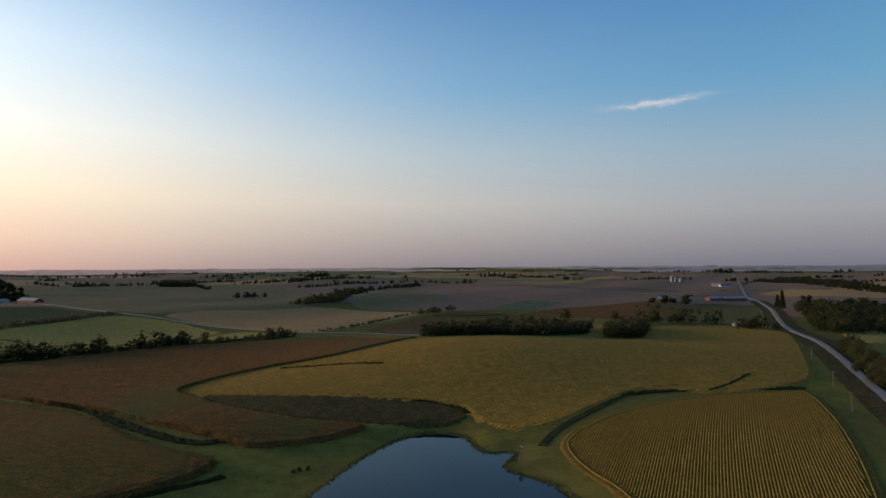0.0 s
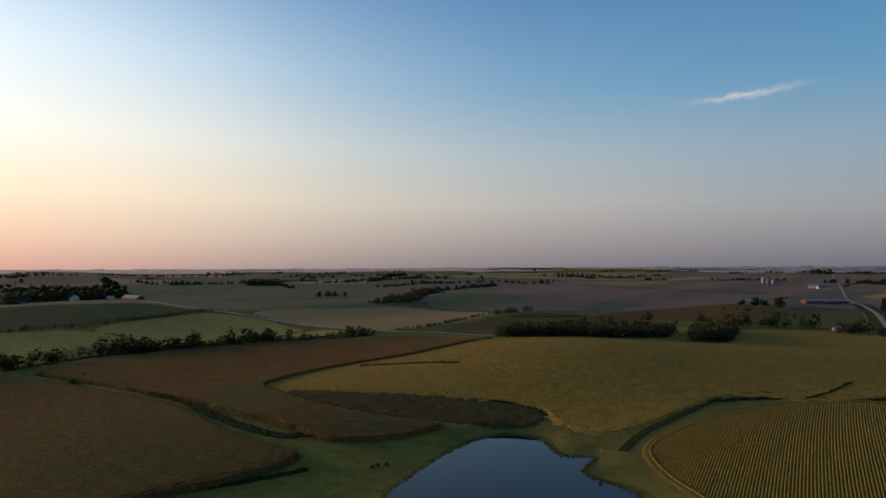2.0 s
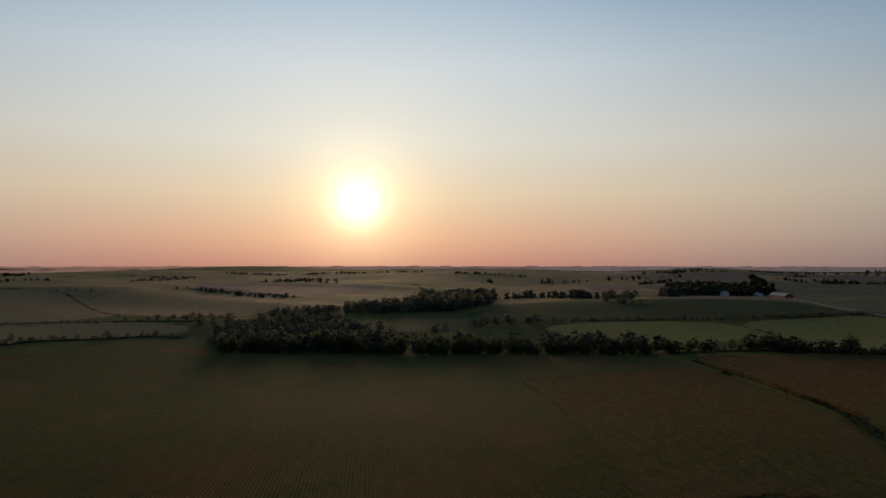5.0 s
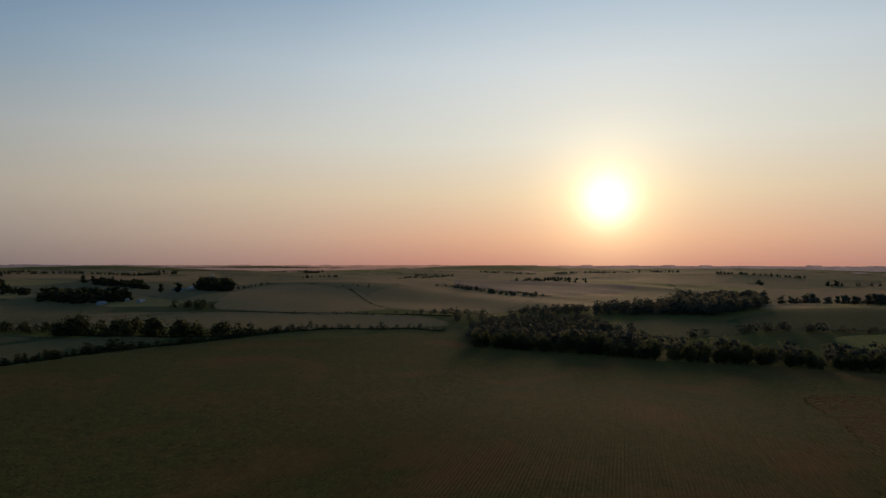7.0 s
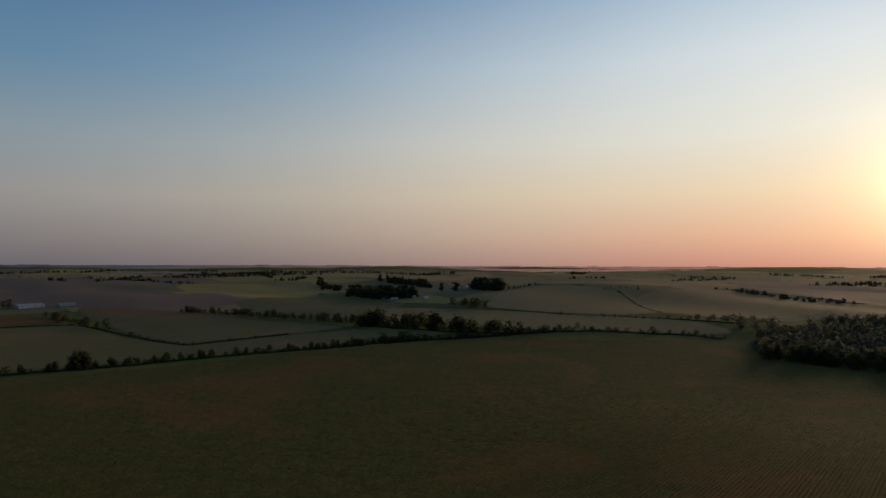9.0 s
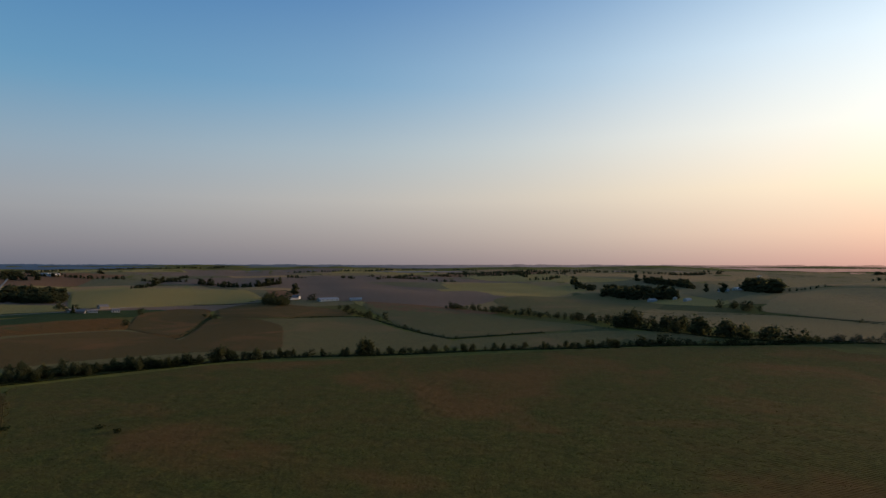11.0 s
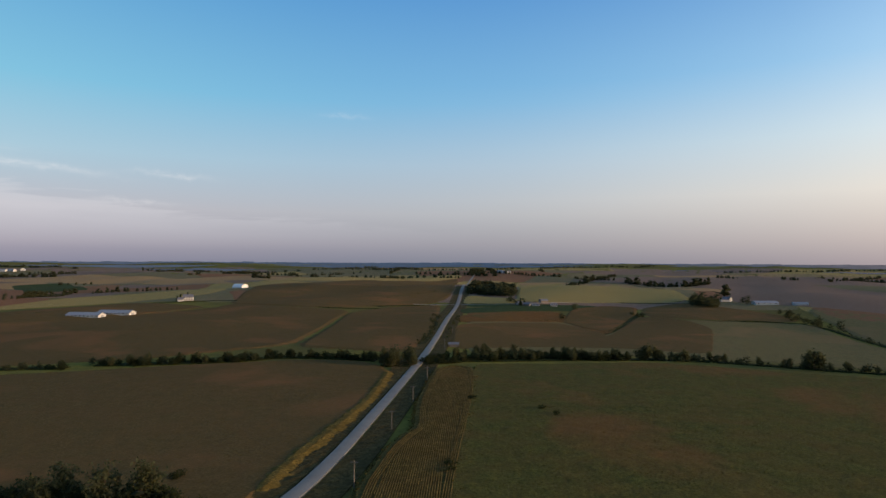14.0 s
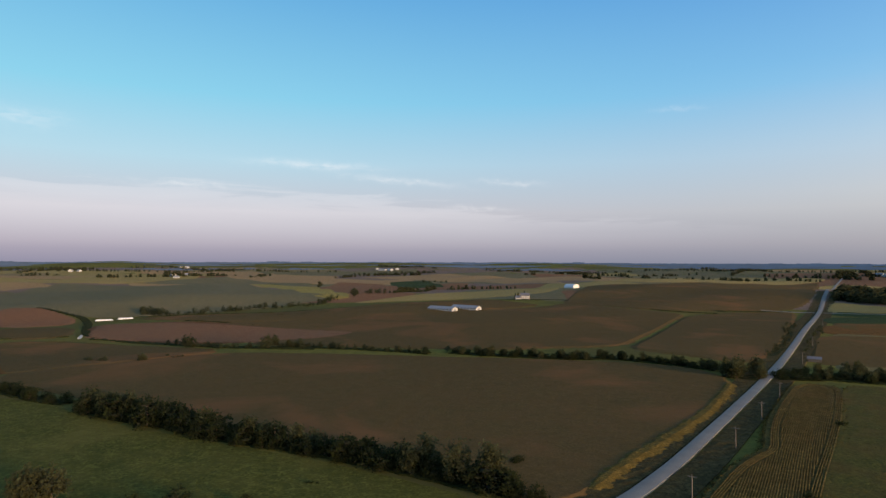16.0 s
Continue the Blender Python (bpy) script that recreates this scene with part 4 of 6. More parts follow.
crop_rows("corn_rows", [(-56, -407), (-81, -404), (-64, -320), (-53, -274), (-41, -227), (-31, -184), (-17, -114), (4, -154), (-2, -195), (-6, -209), (-13, -234), (-21, -251), (-26, -260), (-28, -282), (-33, -314), (-45, -366)], heading=168.3, gap=0.8, tall=0.32, lift=2.05, headland=4)
field("soy_brown", [(-22, -406), (-6, -434), (26, -442), (63, -436), (122, -430), (169, -420), (232, -411), (335, -380), (354, -343), (388, -282), (399, -253), (368, -233), (324, -235), (244, -220), (203, -213), (155, -210), (98, -199), (57, -189), (46, -182), (35, -186), (30, -199), (22, -224), (9, -268), (-7, -320)])
field("far_rust", [(560, -445), (603, -489), (531, -515), (395, -532), (300, -533), (316, -478), (347, -452), (379, -430), (430, -418), (514, -405)])
field("soy_brown", [(567, -359), (504, -381), (402, -390), (340, -387), (377, -315), (394, -270), (403, -256)])
field("soy_brown", [(428, -530), (359, -650), (301, -696), (196, -692), (167, -889), (82, -822), (7, -798), (47, -565), (56, -516), (135, -478), (227, -460), (277, -452), (311, -475), (295, -530)])
field("soy_brown", [(167, -889), (203, -1334), (27, -1638), (-373, -2224), (-186, -1165), (-156, -1034), (-125, -957), (-20, -869), (48, -823)])
field("far_gold", [(237, -1556), (44, -2628), (-234, -2576), (-423, -2402), (-381, -2250), (28, -1660)])
field("far_gold", [(-166, -930), (-198, -1060), (-256, -983), (-248, -907)])
field("far_gold", [(-252, -923), (-516, -1859), (-697, -2016), (-497, -1096), (-553, -979), (-510, -904), (-396, -926), (-315, -911)])
field("corn_brown", [(-87, 237), (-97, 241), (-114, 248), (-139, 265), (-177, 301), (-228, 327), (-264, 345), (-308, 362), (-330, 300), (-347, 233), (-283, 214), (-187, 167), (-132, 134), (-128, 156), (-125, 182), (-106, 202), (-94, 217)])
crop_rows("corn_brown", [(-87, 237), (-97, 241), (-114, 248), (-139, 265), (-177, 301), (-228, 327), (-264, 345), (-308, 362), (-330, 300), (-347, 233), (-283, 214), (-187, 167), (-132, 134), (-128, 156), (-125, 182), (-106, 202), (-94, 217)], heading=64, gap=1.3, tall=0.5, lift=2.25, far=330)
field("corn_edge", [(-21, -398), (-8, -325), (9, -271), (23, -227), (30, -200), (28, -197), (22, -222), (8, -264), (-9, -319), (-22, -392)])
field("pasture", [(368, -204), (335, -212), (291, -212), (234, -196), (183, -193), (140, -190), (91, -185), (49, -174), (65, -132), (96, -94), (163, -91)])


# ---- buildings and small structures ----
def plain(name, base, rough=0.7, metal=0.0, vary=0.25, scale=0.6):
    dark = tuple(c * (1 - vary) for c in base)
    def build(n, place, bsdf):
        bsdf.inputs["Metallic"].default_value = metal
        grain, streak = n.noise(place, scale * 4, 4, 0.65), n.noise(place, scale, 3, 0.6, (1, 1, 0.15))
        return n.mix(n.ramp(n.math("MULTIPLY", n.math("ADD", grain, streak), 0.5), [(0.35, 0.0), (0.65, 1.0)]), dark, base), None
    return material(name, build, rough, 0.3)


WHITE_WALL, RED_WALL = plain("white_boards", (0.5, 0.49, 0.46)), plain("red_boards", (0.22, 0.035, 0.022), 0.8)
GREY_ROOF, WHITE_ROOF = plain("grey_shingles", (0.16, 0.16, 0.17), 0.85), plain("pale_metal_sheet", (0.28, 0.29, 0.30), 0.7, 0.0)
DARK_GLASS = plain("dark_pane", (0.02, 0.022, 0.026), 0.12)
WOOD = plain("weathered_wood", (0.17, 0.14, 0.11), 0.85)
STEEL = plain("galvanised_steel", (0.2, 0.21, 0.22), 0.6, 0.3)
CLOTH = plain("white_cover", (0.7, 0.69, 0.67), 0.6, 0.0, 0.1)
CONCRETE = plain("concrete", (0.5, 0.49, 0.46), 0.85)
TIN_BLUE = plain("blue_grey_sheet", (0.3, 0.36, 0.42), 0.5, 0.2)


def box(x0, y0, z0, x1, y1, z1):
    v = [(x, y, z) for z in (z0, z1) for x, y in ((x0, y0), (x1, y0), (x1, y1), (x0, y1))]
    return v, [(0, 3, 2, 1), (4, 5, 6, 7), (0, 1, 5, 4), (1, 2, 6, 5), (2, 3, 7, 6), (3, 0, 4, 7)]


def place_root(name, x, y, heading, label, category):
    root = new(name)
    root.matrix_basis = Matrix.Translation((x, y, float(land_z(np.array([x]), np.array([y]))[0]))) @ Matrix.Rotation(radians(heading), 4, "Z")
    return tagged(root, label, category)


def building(name, x, y, heading, long, wide, eave, ridge, wall, roof, label, category, windows=0, big_door=True):
    """A gabled building; its ridge lies along the heading (degrees, 0 along y)."""
    root = place_root(name, x, y, heading, label, category)
    a, b = wide / 2, long / 2
    v = [(-a, -b, -2), (a, -b, -2), (a, b, -2), (-a, b, -2), (-a, -b, eave), (a, -b, eave), (a, b, eave), (-a, b, eave), (0, -b, ridge - 0.1), (0, b, ridge - 0.1)]
    mesh("wall", v, [(0, 1, 5, 8, 4), (2, 3, 7, 9, 6), (1, 2, 6, 5), (3, 0, 4, 7)], wall, root)
    over, drop = 0.6, (ridge - eave) / a * 0.6
    for side in (-1, 1):
        p = [(0, ridge), (side * (a + over), eave - drop), (side * (a + over), eave - drop + 0.22), (0, ridge + 0.22)]
        rv = [(q[0], s * (b + over), q[1]) for s in (-1, 1) for q in p]
        mesh("roof", rv, [(0, 1, 2, 3), (7, 6, 5, 4), (0, 4, 5, 1), (1, 5, 6, 2), (2, 6, 7, 3), (3, 7, 4, 0)], roof, root)
    if big_door:
        for s in (-1, 1):
            w = min(a * 0.45, 2.4)
            dv, df = box(-w, s * b - 0.06, 0, w, s * b + 0.06, min(eave * 0.9, 3.6))
            door = mesh("door", dv, df, WOOD if wall is RED_WALL else WHITE_ROOF, root)
            hv, hf = box(w * 0.7, s * b - 0.13, 1.0, w * 0.7 + 0.1, s * b + 0.13, 1.35)
            mesh("handle", hv, hf, STEEL, door, "steel door handle")
    for i in range(windows):
        k = -b + long * (i + 0.5) / windows
        for s in (-1, 1):
            for z in ([1.0] if eave < 4 else [1.0, 3.7]):
                wv, wf = box(s * a - 0.05, k - 0.55, z, s * a + 0.05, k + 0.55, z + 1.4)
                pane = mesh("window", wv, wf, DARK_GLASS, root)
                fv, ff = [], []
                for y0, y1, z0, z1 in ((k - 0.7, k + 0.7, z - 0.15, z), (k - 0.7, k + 0.7, z + 1.4, z + 1.55), (k - 0.7, k - 0.55, z, z + 1.4), (k + 0.55, k + 0.7, z, z + 1.4)):
                    q, g = box(s * a - 0.09, y0, z0, s * a + 0.09, y1, z1)
                    ff += [tuple(i + len(fv) for i in t) for t in g]
                    fv += q
                mesh("frame", fv, ff, WHITE_WALL, pane, "white painted window frame")
    return root


def between(name, ax, ay, bx, by, wide, eave, ridge, wall, roof, label, category, windows=0):
    """A building whose ridge runs from one place to another."""
    return building(name, (ax + bx) / 2, (ay + by) / 2, -math.degrees(math.atan2(bx - ax, by - ay)), math.hypot(bx - ax, by - ay), wide, eave, ridge, wall, roof, label, category, windows)


def hoop_barn(x, y, heading, long, wide, high):
    root = place_root("hoop_barn", x, y, heading, "white fabric hoop barn with an open dark end", "barn")
    n = 14
    ring = [(math.cos(math.pi * i / n) * wide / 2, math.sin(math.pi * i / n) ** 0.8 * high) for i in range(n + 1)]
    v = [(px * k, s * long / 2, pz * k - 0.3) for k in (1.0, 0.97) for s in (-1, 1) for px, pz in ring]
    m = n + 1
    f = [(i, i + 1, m + i + 1, m + i) for i in range(n)] + [(2 * m + i, 3 * m + i, 3 * m + i + 1, 2 * m + i + 1) for i in range(n)]
    f += [(i, 2 * m + i, 2 * m + i + 1, i + 1) for i in range(n)] + [(m + i, m + i + 1, 3 * m + i + 1, 3 * m + i) for i in range(n)]
    mesh("cover", v, f, CLOTH, root)
    mesh("end_wall", [(px * 0.96, long / 2 - 0.6, pz * 0.96 - 0.3) for px, pz in ring], [tuple(range(m))], CLOTH, root)
    for s in (-1, 1):
        bv, bf = box(s * wide / 2 - 0.15, -long / 2, -1, s * wide / 2 + 0.15, long / 2, 1.2)
        mesh("base_wall", bv, bf, CONCRETE, root)


def silo(x, y, high, radius, mat=None):
    root = place_root("grain_bin", x, y, 0, "round grey steel grain bin with a conical roof", "grain bin")
    n = 20
    v = [(math.cos(2 * math.pi * i / n) * r, math.sin(2 * math.pi * i / n) * r, z) for r, z in ((radius, -1), (radius, high * 0.82)) for i in range(n)]
    mesh("body", v, [(i, (i + 1) % n, n + (i + 1) % n, n + i) for i in range(n)], mat or STEEL, root)
    v = [(math.cos(2 * math.pi * i / n) * r, math.sin(2 * math.pi * i / n) * r, z) for r, z in ((radius * 1.04, high * 0.81), (0.4, high)) for i in range(n)]
    mesh("roof", v, [(i, (i + 1) % n, n + (i + 1) % n, n + i) for i in range(n)] + [tuple(range(n, 2 * n))], WHITE_ROOF, root)


def silage_bag(ax, ay, bx, by, radius):
    long = math.hypot(bx - ax, by - ay)
    root = place_root("silage_bag", (ax + bx) / 2, (ay + by) / 2, -math.degrees(math.atan2(bx - ax, by - ay)), "long white plastic silage bag lying on the ground", "silage bag")
    n, k = 10, 16
    v, f = [], []
    for j in range(k + 1):
        u = j / k
        r = radius * (min(1, math.sin(math.pi * min(max(u, 0.004), 0.996)) * 6) ** 0.5) * (1 + 0.04 * math.sin(j * 2.1))
        v += [(math.cos(math.pi * i / n) * r * 1.15, (u - 0.5) * long, math.sin(math.pi * i / n) * r - 0.2) for i in range(n + 1)]
    f = [(j * (n + 1) + i, j * (n + 1) + i + 1, (j + 1) * (n + 1) + i + 1, (j + 1) * (n + 1) + i) for j in range(k) for i in range(n)]
    mesh("cover", v, f, CLOTH, root, smooth=True)


def utility_pole(x, y, heading, tall=8.8):
    root = place_root("utility_pole", x, y, heading, "weathered wooden utility pole with one crossarm", "utility pole")
    root["group"] = "poles along the road"
    v, f = tube([(0, 0, -1), (0, 0, tall * 0.5), (0, 0, tall)], [0.2, 0.17, 0.13], 8)
    mesh("pole", v, f + [tuple(range(16, 24))], WOOD, root)
    v, f = box(-1.3, -0.09, tall - 0.8, 1.3, 0.09, tall - 0.58)
    arm = mesh("crossarm", v, f, WOOD, root)
    for k in (-1.1, 0.0, 1.1):
        z = tall if k == 0 else tall - 0.58
        v, f = tube([(k, 0, z), (k, 0, z + 0.14), (k, 0, z + 0.24)], [0.06, 0.08, 0.04], 6)
        mesh("insulator", v, f, DARK_GLASS, arm, "dark glass insulator")


def windpump(x, y, tall=6.2):
    """A small wind-driven pond aerator: lattice tower, wheel of blades, tail vane."""
    root = place_root("windpump", x, y, 150, "small galvanised windmill aerator beside the pond", "windmill")
    feet = [(0.85 * math.cos(a), 0.85 * math.sin(a)) for a in (0.5, 0.5 + 2.094, 0.5 + 4.189)]
    for fx, fy in feet:
        v, f = tube([(fx, fy, -0.6), (fx * 0.1, fy * 0.1, tall - 0.7)], [0.07, 0.06], 5)
        mesh("leg", v, f, STEEL, root)
    for k in range(1, 5):
        s = 1 - k / 5.2
        z = k / 5.2 * (tall - 0.7)
        for (ax, ay), (bx, by) in zip(feet, feet[1:] + feet[:1]):
            v, f = box(-0.035, 0, -0.035, 0.035, math.hypot(bx - ax, by - ay) * s, 0.035)
            ob = mesh("brace", v, f, STEEL, root)
            ob.matrix_basis = Matrix.Translation((ax * s, ay * s, z)) @ Matrix.Rotation(math.atan2(by - ay, bx - ax) - math.pi / 2, 4, "Z")
    hub = tall - 0.3
    for k in range(12):
        a = k * math.pi / 6
        c, s = math.cos(a), math.sin(a)
        v = []
        for r, w in ((0.2, 0.05), (0.95, 0.22)):
            for q in (-w, w):
                v.append((c * r - s * q, -0.35 + q * 0.5, hub + s * r + c * q))
        v += [(px, py + 0.02, pz) for px, py, pz in v]
        mesh("blade", v, [(0, 1, 3, 2), (4, 6, 7, 5), (0, 4, 5, 1), (1, 5, 7, 3), (3, 7, 6, 2), (2, 6, 4, 0)], STEEL, root)
    v, f = box(-0.05, -0.4, hub - 0.06, 0.05, 0.9, hub + 0.06)
    mesh("axle", v, f, STEEL, root)
    v, f = box(-0.015, 0.8, hub - 0.3, 0.015, 1.5, hub + 0.35)
    mesh("tail_vane", v, f, STEEL, root)


# long barns and the white house on the rise
between("livestock_barn", 275.5, -725.3, 312.8, -734.9, 13, 2.5, 5.2, WHITE_WALL, WHITE_ROOF, "long low white livestock barn with a pale metal roof", "barn", 8)
between("livestock_barn", 253.3, -753.6, 291.8, -764.0, 13, 2.5, 5.2, WHITE_WALL, WHITE_ROOF, "long low white livestock barn with a pale metal roof", "barn", 8)
building("farmhouse", 241.8, -948.2, 100, 13.6, 10, 5.5, 9, WHITE_WALL, GREY_ROOF, "white two-storey farmhouse with a grey roof", "house", 4, False)
building("garage", 249.1, -934.6, 100, 7.2, 8, 3, 5.5, WHITE_WALL, GREY_ROOF, "low white garage beside the farmhouse", "garage")
hoop_barn(229.9, -1297.0, 60, 24, 21, 8.5)
silage_bag(643.6, -513.2, 629.6, -526.4, 1.9)
silage_bag(628.7, -531.0, 617.7, -543.6, 1.9)
sluice = place_root("spillway", 529.0, -406.7, 226, "pale concrete spillway in a weedy ditch", "spillway")
mesh("chute", [(-1.0, -8, -0.2), (1.0, -8, -0.2), (0.8, 8, 1.6), (-0.8, 8, 1.6), (-1.0, -8, -1.5), (1.0, -8, -1.5), (0.8, 8, -1.5), (-0.8, 8, -1.5)], [(0, 1, 2, 3), (4, 7, 6, 5), (0, 4, 5, 1), (1, 5, 6, 2), (2, 6, 7, 3), (3, 7, 4, 0)], CONCRETE, sluice)
for s in (-1, 1):
    v, f = box(s * 1.15 - 0.12, -8, -1.5, s * 1.15 + 0.12, 8, 0.9)
    mesh("side_wall", v, f, CONCRETE, sluice)
# far farmsteads on the open side
for x, y, turn, long, wide, eave, label in (
        (1543.4, -1507.5, 60, 26, 14, 6, "white barn on a far farmstead"), (1947.0, -1974.0, 20, 34, 14, 5, "long pale shed on a far farmstead"), (1485.3, -1464.4, 110, 16, 10, 4, "small white farm building far off"),
        (2421.1, -1813.0, 40, 26, 14, 6, "white farm building among far trees"), (2417.4, -1848.8, 80, 18, 12, 5, "white farm building among far trees"),
        (2795.5, -2781.0, 70, 30, 14, 6, "white farm building among far trees"), (2772.8, -2815.0, 10, 24, 14, 8, "white farm building among far trees"),
        (1608.0, -3022.5, 30, 34, 16, 7, "white building of a far farm"), (1513.4, -2901.9, 80, 44, 16, 6, "white building of a far farm"), (1474.3, -2910.7, 60, 34, 16, 6, "white building of a far farm"), (1457.4, -2964.2, 20, 30, 16, 7, "white building of a far farm"),
        (-605.0, -2514.4, 40, 26, 14, 8, "white farmhouse at the end of the road"), (-631.2, -2502.5, 120, 36, 14, 6, "pale shed at the end of the road"), (-516.5, -2616.3, 10, 26, 14, 7, "pale shed at the end of the road")):
    building("farm_building", x, y, turn, long, wide, eave, eave + 4, WHITE_WALL, WHITE_ROOF, label, "farm building", 0)
# farmstead along the side lane
building("farmhouse", -288.0, -863.4, 80, 9, 6.5, 2.8, 4.8, WHITE_WALL, GREY_ROOF, "white farmhouse with a grey roof by the lane", "house", 3, False)
building("shed", -260.9, -864.0, 70, 11, 6, 2.2, 3.4, WHITE_WALL, GREY_ROOF, "low white shed by the lane", "shed")
building("barn", -285.7, -904.9, 100, 12, 8, 3.2, 5.6, WOOD, GREY_ROOF, "weathered grey barn among trees", "barn")
building("shed", -247.0, -862.7, 60, 10, 7, 3, 5, WOOD, GREY_ROOF, "small weathered shed among trees", "shed")
building("shed", -240.6, -876.2, 120, 11, 8, 3, 5, WOOD, GREY_ROOF, "small weathered shed among trees", "shed")
between("machine_shed", -593.3, -846.1, -626.1, -839.5, 16, 2.6, 5.2, WHITE_WALL, WHITE_ROOF, "long white machine shed with a pale roof", "shed", 4)
between("machine_shed", -638.0, -820.3, -655.7, -811.9, 10, 2.6, 4.2, WHITE_WALL, WHITE_ROOF, "low white shed with a pale roof", "shed")
building("farmhouse", -581.4, -893.4, 30, 12, 8, 4, 7, WHITE_WALL, GREY_ROOF, "white farmhouse half hidden by trees", "house", 3, False)
building("machine_shed", -575.2, -891.1, 85, 14, 8, 3, 5, WHITE_WALL, GREY_ROOF, "low white outbuilding behind trees", "shed")
building("field_shed", -82.4, -506.9, 80, 8, 5, 2.4, 3.6, WOOD, GREY_ROOF, "dark wooden field shed by the road", "shed")
# farm cluster in the haze below the sun
for x, y, turn, long, wide, eave, wall, roof, label in (
        (-1115.3, -587.1, 20, 14, 9, 4, WHITE_WALL, GREY_ROOF, "white farmhouse among dark trees"), (-1092.8, -547.3, 70, 12, 8, 3.5, WHITE_WALL, GREY_ROOF, "small white outbuilding among dark trees"),
        (-1000.0, -460.0, 60, 20, 12, 4.5, TIN_BLUE, WHITE_ROOF, "blue-grey metal shed among dark trees"), (-1023.0, -430.1, 110, 18, 10, 4, WHITE_WALL, TIN_BLUE, "pale shed beside dark trees"), (-985.2, -393.8, 80, 22, 10, 3.6, TIN_BLUE, WHITE_ROOF, "low metal shed on open ground"),
        (-1254.5, -430.9, 30, 30, 14, 5, TIN_BLUE, WHITE_ROOF, "far metal machine shed"), (-1450.7, -467.0, 80, 46, 16, 6, WHITE_WALL, TIN_BLUE, "far pale machine shed"), (-2613.4, -760.9, 80, 30, 16, 7, WHITE_WALL, WHITE_ROOF, "far white farm building")):
    building("farm_building", x, y, turn, long * 0.65, wide * 0.65, eave * 0.75, eave * 0.75 + 2, wall, roof, label, "farm building", 2)
# farmstead with the red barn
building("red_barn", -610.6, 908.6, 62, 45.1, 13, 4.2, 8, RED_WALL, WHITE_ROOF, "long red barn with a pale metal roof", "barn", 5)
building("farmhouse", -802.6, 1123.4, 70, 15, 10, 4.5, 8, WHITE_WALL, WHITE_ROOF, "white farmhouse below tall trees", "house", 4, False)
building("farmhouse", -709.5, 905.1, 20, 14, 10, 5, 9, WHITE_WALL, WHITE_ROOF, "white farmhouse with a steep pale roof", "house", 3, False)
# red barns by the road
between("red_barn", 526.2, 1159.5, 574.6, 1171.3, 15, 4.6, 8, RED_WALL, WHITE_ROOF, "long red barn with a pale roof beside the road", "barn", 6)
between("red_barn", 492.3, 1145.2, 519.7, 1156.8, 13, 4, 8, RED_WALL, WHITE_ROOF, "smaller red barn with a pale roof", "barn", 3)
building("farmhouse", 398.2, 1123.0, 70, 14, 10, 6, 10, WHITE_WALL, GREY_ROOF, "grey-white farmhouse among trees", "house", 3, False)
building("shed", 400.7, 1077.3, 80, 12, 8, 3.5, 6, TIN_BLUE, WHITE_ROOF, "blue-grey shed among trees", "shed")
building("shed", 335.1, 696.0, 84, 12.9, 7, 3, 5, TIN_BLUE, WHITE_ROOF, "small blue-grey shed at the edge of the woods", "shed")
for x, y, high, r in ((722.9, 1936.0, 22, 6), (739.1, 1945.8, 15, 8), (761.6, 1962.4, 13, 8)):
    silo(x, y, high, r)
building("farm_building", 766.7, 1722.9, 60, 24, 14, 5, 9, WHITE_WALL, WHITE_ROOF, "white farm building beside far trees", "farm building")
building("farm_building", 772.3, 1679.8, 90, 30, 14, 4, 8, WHITE_WALL, GREY_ROOF, "low white farm building far off", "farm building")
building("farm_building", 311.4, 3326.0, 90, 26, 14, 6, 11, WHITE_WALL, WHITE_ROOF, "white house in a far spruce grove", "farm building")
windpump(29.7, 239.7)
for x, y in ((255.6, 427.5), (212.3, 335.9), (187.1, 282.7), (-0.3, -198.0), (-16.0, -261.3), (-29.8, -311.8), (-43.5, -366.0), (-72.1, -488.6), (-93.4, -582.8), (-124.2, -718.5)):
    utility_pole(x, y, -25 if y > 0 else -14)  # arms square to the road

# lanes, verges and weedy field borders
ribbon("lane", resampled(rounded([(-554.2, 849.2), (-453.2, 789.0), (-397.8, 753.0), (-295.9, 708.0), (-201.5, 655.0), (-137.4, 611.0), (-81.9, 615.7), (-21.6, 590.9)], 2, False), 8, False), 2.6, 0.7, GRAVEL, "narrow gravel lane between fields")
ribbon("lane", resampled(rounded([(-87.1, -924.9), (-152.3, -921.7), (-224.4, -879.0), (-321.7, -910.3), (-427.8, -941.4), (-511.7, -934.4)], 2, False), 8, False), 2.6, 0.7, GRAVEL, "gravel side lane to a farm")
ribbon("lane", resampled(rounded([(103.0, 331.1), (75.3, 299.8), (49.7, 272.9), (40.4, 254.4)], 2, False), 5, False), 1.6, 0.35, FALLOW_GRASS, "worn grass track along the draw")
